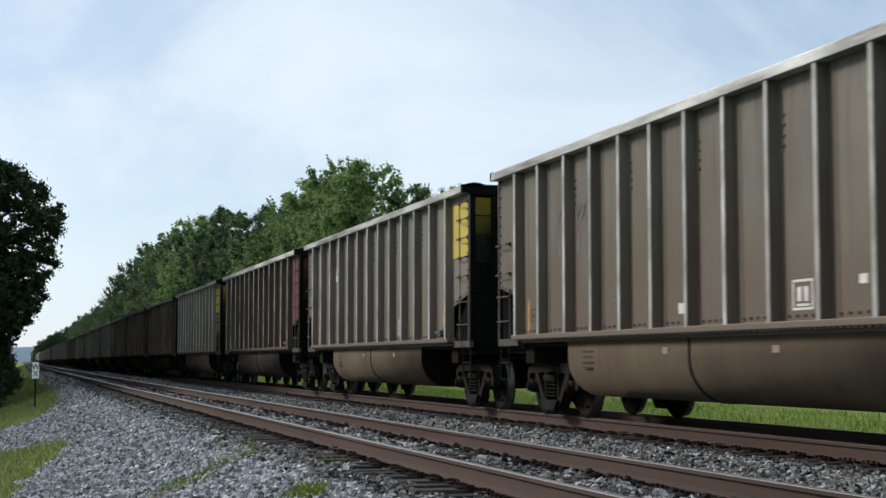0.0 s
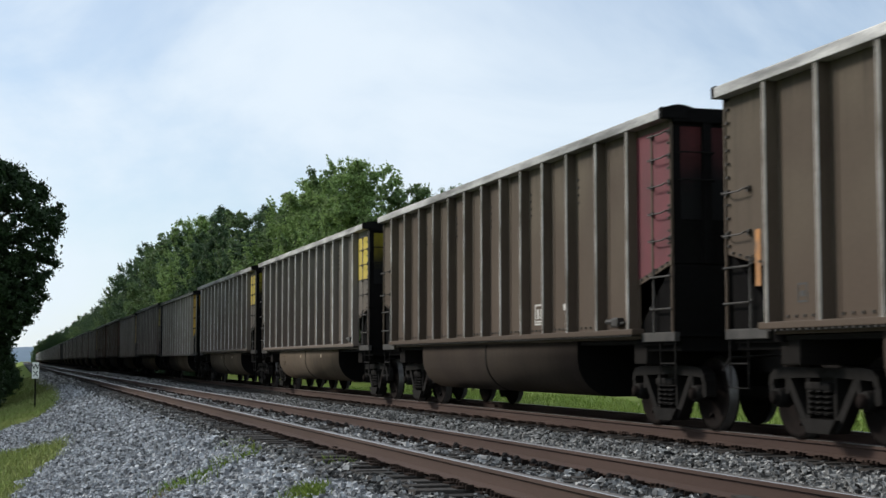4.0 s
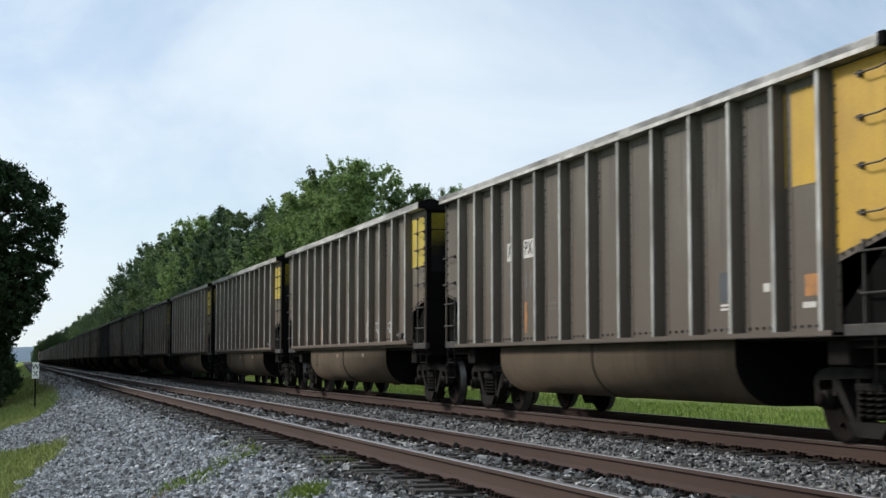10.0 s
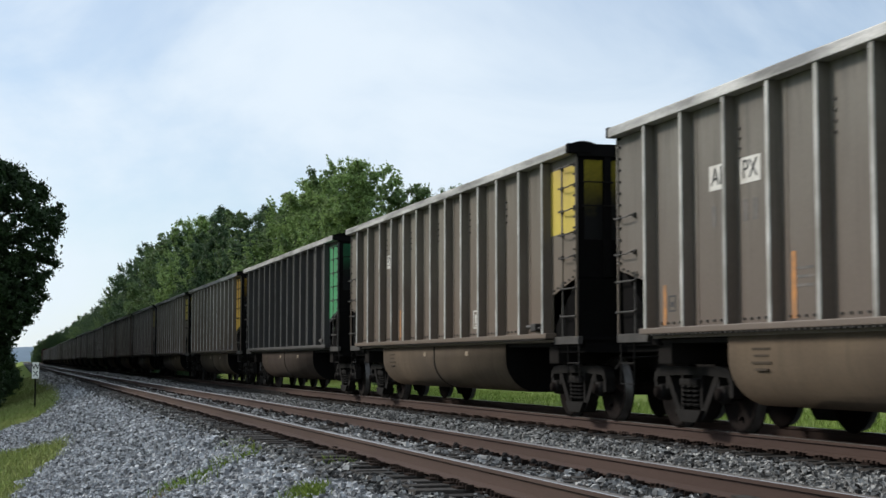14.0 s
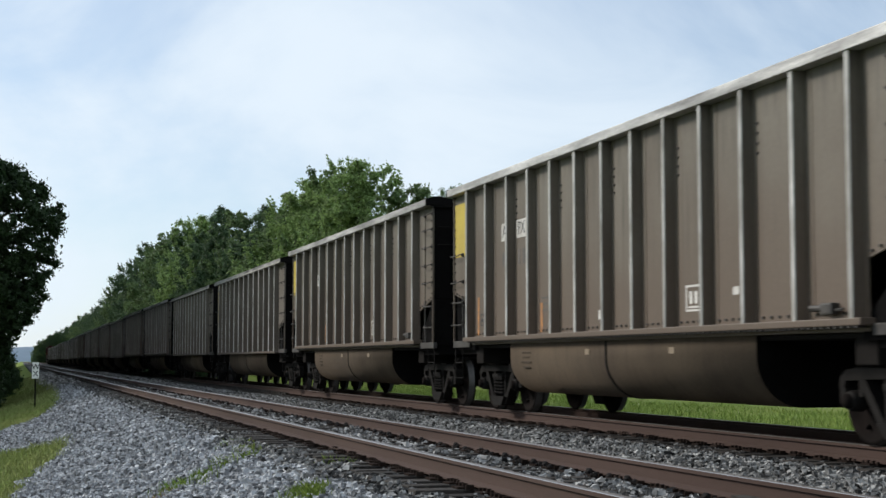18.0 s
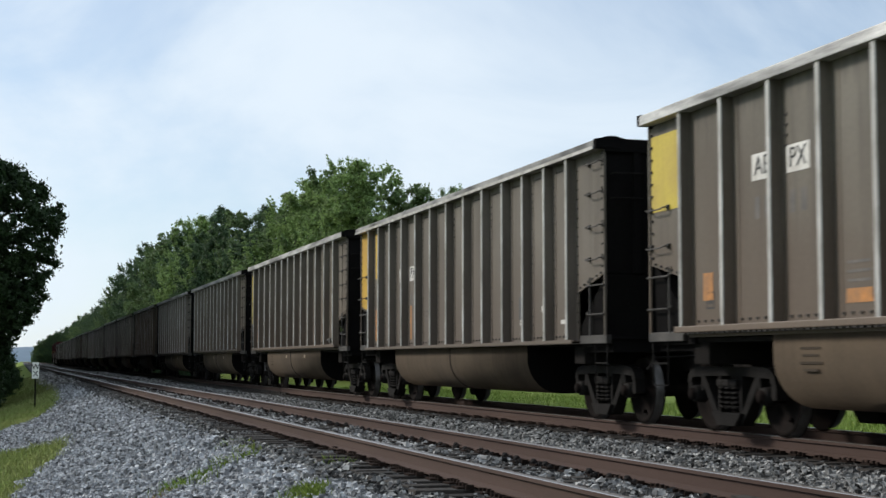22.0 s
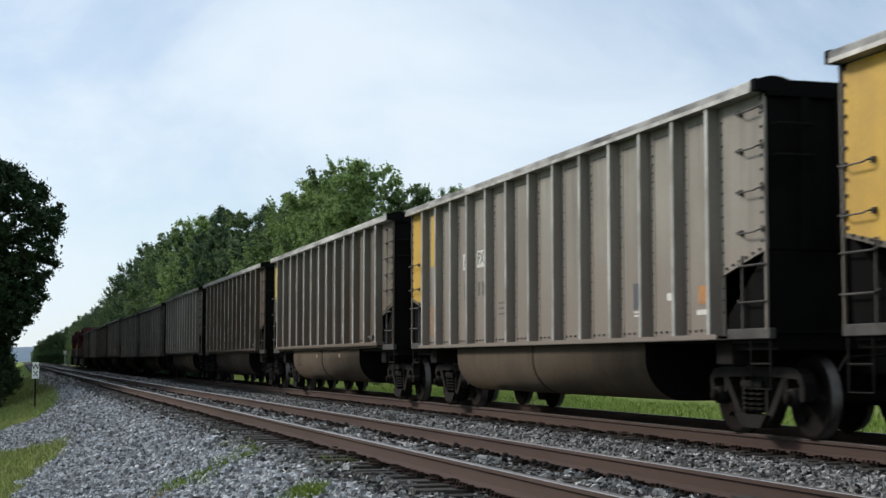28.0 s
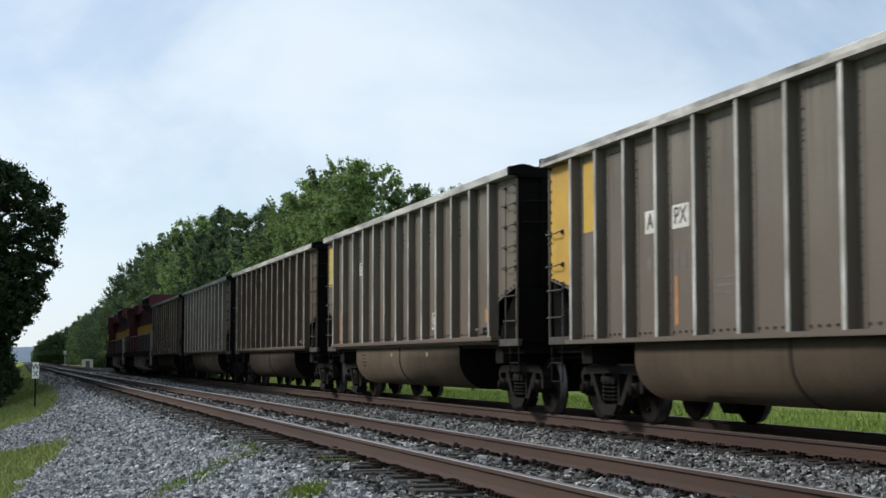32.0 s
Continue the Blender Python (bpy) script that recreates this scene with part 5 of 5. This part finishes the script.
def build_trees():
    kinds = [build_tree(1, 20, 6.0, .10, M_LEAF[0], "tall leafy broad-leaved tree at the wood's edge", leaf=.135, per=125),
             build_tree(2, 20, 5.2, .08, M_LEAF[2], "tall dark green broad-leaved tree in the wood", leaf=.135, per=125),
             build_tree(3, 20, 6.8, .12, M_LEAF[1], "wide fresh green broad-leaved tree at the wood's edge", leaf=.135, per=125, lobes=14),
             build_tree(4, 20, 4.6, .06, M_LEAF[0], "slender green tree in the wood", leaf=.135, per=125, lobes=11),
             build_tree(5, 20, 6.2, .05, M_LEAF[2], "dense dark tree in the wood", leaf=.135, per=125, lobes=14)]
    rng = random.Random(21)
    # the edge of the wood beyond the train: sight line, height in the picture's units over the horizon
    edge = [(835, 300, 2, .55), (795, 308, 3, .5), (742, 314, 3, .75), (700, 310, 0, .8), (632, 352, 2, 1), (588, 338, 0, 1), (546, 318, 2, 1), (515, 292, 0, 1), (470, 272, 1, 1),
            (432, 262, 0, 1), (392, 270, 1, 1), (352, 252, 2, 1), (318, 232, 1, 1), (288, 222, 0, 1), (262, 206, 4, 1), (236, 182, 1, 1), (214, 150, 0, 1), (186, 108, 4, 1), (168, 96, 1, 1),
            (150, 84, 1, 1), (132, 70, 4, 1), (116, 60, 1, 1), (100, 52, 4, 1), (86, 46, 1, 1), (70, 36, 4, 1)]
    # closer ranks where the wood runs off into the distance
    for q in range(21):
        px = 62 + 8 * q
        edge.append((px, lerp_table([(60, 30), (86, 44), (116, 57), (150, 82), (186, 105), (214, 146), (240, 180)], px) * rng.uniform(.82, 1.0), rng.choice((1, 4, 1, 0)), 1.15))
    for i, (px, up, k, wide) in enumerate(edge):
        px += .03 * up * max(0.0, min(1.0, (330 - px) / 120))      # a crown reaches out to both sides of its trunk
        X = 31 + rng.uniform(-2, 2)
        zc = 2671 * X / (.9607 * (px - 10))
        if zc > 700:
            zc, X = 700, lin(px, 700)
        y = (zc - X * .2776) / .9607
        h = .86 + up / 2671 * zc + 1.0
        place_tree(kinds[k], X, y, -1.0, h, 20, rng.uniform(0, 6.28), wide)
        # lower trees behind and in front close the wood
        if px < 700 and i < 27:
            for q in range(2):
                dX = rng.uniform(5, 12) if q == 0 else rng.uniform(-3, 1)
                dy = rng.uniform(-.02, .05) * y
                place_tree(kinds[rng.choice((0, 1, 3, 4))], X + dX, y + dy, -1.0, h * (rng.uniform(.8, .92) if q == 0 else rng.uniform(.35, .6)), 20, rng.uniform(0, 6.28), 1.1)
    # the first of each kind stands deep in the wood
    for i, t in enumerate(kinds):
        t.matrix_basis = pose(52 + 7 * i, 190 + 28 * i, -1.0)
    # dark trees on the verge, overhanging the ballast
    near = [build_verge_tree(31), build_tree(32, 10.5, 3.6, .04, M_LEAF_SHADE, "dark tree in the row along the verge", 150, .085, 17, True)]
    near[0].matrix_basis = pose(-1.05, 72, 0, 0, 0, 40)
    near[1].matrix_basis = pose(-4.4, 77, -1.5, 0, 0, 130)
    # mostly unseen; those at y 96, 108 and 124 are added to shade grass
    for x, y, h, k, w in ((-4.2, 80, 11.5, 0, 1), (-5, 90, 12, 1, .9), (-5.5, 101, 12, 0, .85), (-6, 115, 12, 1, .8), (-3.4, 73, 4.0, 1, 1.1), (-2.6, 77, 3.8, 1, 1.1), (-2.2, 70, 2.6, 1, 1.2),
                          (-6.5, 135, 12, 0, 1), (-7, 160, 12, 1, 1), (-5.2, 96, 12, 1, .9), (-5.8, 108, 12, 0, .85), (-6.2, 124, 12, 1, .85), (-3.4, 86, 4.4, 1, 1.2), (-3.8, 97, 5, 1, 1.2)):
        place_tree(near[1], x, y, -1.5, h, 10.8, rng.uniform(0, 6.28), w)
    # bushes at their feet
    bush = build_bush(41)
    bush.matrix_basis = pose(-2.3, 68, -1.55)
    for x, y, h in ((-2.3, 71, .9), (-2.1, 77, 1.0), (-1.8, 84, 1.0), (-1.5, 93, 1.1), (-1.2, 104, 1.2), (-.6, 118, 1.4), (-1.0, 135, 1.6), (-1.6, 155, 1.8), (-3.4, 74, 1.2), (-3.0, 88, 1.3), (-3.2, 100, 1.4), (-3.4, 122, 1.6), (-4.4, 145, 1.8), (-2.4, 180, 2.2), (-5.5, 200, 2.4), (-.9, 140, 1.5), (-.7, 170, 1.8), (-.9, 205, 2.0), (-1.2, 245, 2.2), (-1.8, 300, 2.6), (.2, 100, .7), (-.8, 96, .8), (.3, 110, .8), (-.7, 86, .7), (-.1, 91, .6), (-1.4, 80, .8), (.4, 121, .9), (-.5, 78, .5)):
        place_tree(bush, x, y, -1.55, h, 1.0, rng.uniform(0, 6.28), 1.0)
    # undergrowth added at the far side of the line, darkening the view under cars
    for i in range(36):
        y = 130 + i * 4.6
        place_tree(bush, 15.5 + bend(y) + rng.uniform(-.8, 1.5), y + rng.uniform(-1, 1), -1.3, rng.uniform(.8, 1.35), 1.0, rng.uniform(0, 6.28), 1.3)
    # more wood behind that row, out of view, added to shade the line further on
    y = 72.0
    while y < 560:
        for x in ((-10.4, -17.5, -24.0) if y < 220 else (-11.0, -20.0)):
            place_tree(kinds[rng.choice((0, 1, 4, 3))], x + rng.uniform(-2, 1) + bend(y), y + rng.uniform(-3, 3) + (-9 - x) * .95, -1.8, rng.uniform(21, 24) + (-9 - x) * (1.0 if y > 84 else .35), 20, rng.uniform(0, 6.28), 1.0)
        y += 4.6 if y < 220 else 12


# ---- small things by the line ----
def build_lineside():
    sign = tagged(new("whistle_sign"), "white whistle post sign lettered W X on a thin dark post", "sign")
    sign.matrix_basis = pose(1.10, 59.9, 0)
    part("post", box(BM(), -.03, .03, .01, .05, -1.3, .7, .004), M_TRUCK, sign)
    pl = part("plate", box(BM(), -.13, .13, 0, .01, .19, .81, .004), M_SIGN, sign, "white rectangular plate")
    for txt, z in (("W", .63), ("X", .36)):
        cu = bpy.data.curves.new("letter", "FONT")
        cu.body, cu.size, cu.align_x, cu.align_y, cu.extrude, cu.offset = txt, .28, "CENTER", "CENTER", .001, .004
        ob = new("letter", cu)
        me = bpy.data.meshes.new_from_object(ob)
        bpy.data.objects.remove(ob)
        me.transform(Matrix.Translation((0, -.003, z)) @ Euler((radians(90), 0, 0)).to_matrix().to_4x4())
        me.materials.append(M_INK)
        o = new("letter", me)
        o.parent = pl
    shed = tagged(new("equipment_shed"), "small white signal equipment shed beside the line", "shed")
    shed.matrix_basis = pose(lin(154, 300) + .0, 307, -1.0)
    part("wall", box(BM(), -1.0, 1.0, -.9, .9, -.2, 2.0), M_WHITE, shed)
    part("roof", prism(BM(), [(-1.1, 2.0), (1.1, 2.0), (1.1, 2.08), (0, 2.25), (-1.1, 2.08)], 1, -1, 1), M_WHITE, shed)
    part("door", box(BM(), -.4, .4, -.92, -.9, -.1, 1.85), M_FADED, shed)
    sig = tagged(new("crossing_signal"), "grade crossing signal mast with crossbuck and lamps", "signal")
    sig.matrix_basis = pose(lin(114, 400), 411, -1.0)
    part("mast", rod(BM(), [(0, 0, -.2), (0, 0, 4.6)], .07, 8), M_WHITE, sig)
    for a in (45, -45):
        cb = part("crossbuck", box(BM(), -.6, .6, -.09, -.07, -.11, .11), M_WHITE, sig)
        cb.matrix_basis = pose(0, -.02 if a > 0 else 0, 4.1, 0, a, 0)
    for s in (-1, 1):
        part("lamp_disc", rod(BM(), [(s * .4, -.08, 3.0), (s * .4, -.12, 3.0)], .25, 14), M_INK, sig)
    part("lamp_arm", rod(BM(), [(-.45, -.05, 3.0), (.45, -.05, 3.0)], .04, 6), M_INK, sig)
    part("base_box", box(BM(), -.5, .5, .3, .9, -.2, 1.0, .03), M_WHITE, sig)
    # far hills close the view along the line, their haze painted as blue
    v, f = [], []
    k = 80
    for i in range(k + 1):
        x = -1400 + i * 35
        h = 24 + 10 * noise.noise((x * .004, 0, 0)) + 4 * noise.noise((x * .02, 3, 0)) - .01 * (x + 100)
        v += [(x, 2500, -4), (x, 2600, h * .75), (x, 2700, h), (x, 3300, -4)]
    for i in range(k):
        for q in range(3):
            a = i * 4 + q
            f.append((a, a + 4, a + 5, a + 1))
    tagged(part("far_hills", (v, f), M_HILL, smooth=True), "distant wooded hills in haze blue", "hills", kind="structure")


# ---- build ----
build_ground()
build_track(NEAR_X, "running track with weathered wooden ties", 10.6, 110)
build_track(FAR_X, "running track under the coal train", 12.6, 70)
build_train()
ENGINES = [build_engine("maroon and yellow pusher locomotive behind the coal cars") for _ in range(2)]
build_trees()
build_lineside()
build_grass()
build_chips()


def place_on_line(y):
    slope = (bend(y + .5) - bend(y - .5))
    return pose(FAR_X + bend(y), y, 0, 0, 0, -math.degrees(math.atan(slope)))


# the couplings are stretched or bunched: metres by which a car stands off its even place in the train
SLACK = [(0, .18), (1, .36), (2, .3), (3, .56), (4, .46), (8, .18), (9, .3), (11, .05), (13, .01), (15, -.08), (18, -.17), (19, .2), (20, .21), (23, .08), (24, .11), (25, .04), (26, -.05), (27, -.22),
         (28, -.1), (30, -.26), (33, -.29), (35, -.37), (38, -.35), (40, -.28), (41, .06), (43, .13), (44, .09), (50, .09)]


def motions():
    """The train runs towards the camera at a steady pace; its wheels turn while they pass close by."""
    def run(thing, y0):
        walk(thing, [(t, place_on_line(y0 - SPEED * t)) for t in range(0, 33)])
    last = 0.0
    for car, j in CARS:
        y0 = PITCH * (j + .145) - 2.524 + lerp_table(SLACK, j - 1)
        last = y0 + PITCH / 2
        run(car, y0)
        t0, t1 = max(0.0, (y0 - 48) / SPEED), min(32.0, (y0 + 8) / SPEED)
        if t1 <= t0:
            continue
        frames = list(range(math.ceil(t0 * FPS), math.floor(t1 * FPS) + 1))
        for truck in car.children:
            if not truck.name.startswith("truck"):
                continue
            for ws in truck.children:
                if ws.name.startswith("wheelset"):
                    o = ws.matrix_basis.translation.copy()
                    rows = [(q / FPS, pose(*o, (q - frames[0]) * 86.0)) for q in frames]
                    if frames[0] > 0:
                        rows.insert(0, (0.0, pose(*o)))
                    if frames[-1] < 32 * FPS:
                        rows.append((32.0, rows[-1][1]))
                    walk(ws, rows)
    for i, eng in enumerate(ENGINES):
        run(eng, last + 11.6 + i * 22.8)


motions()
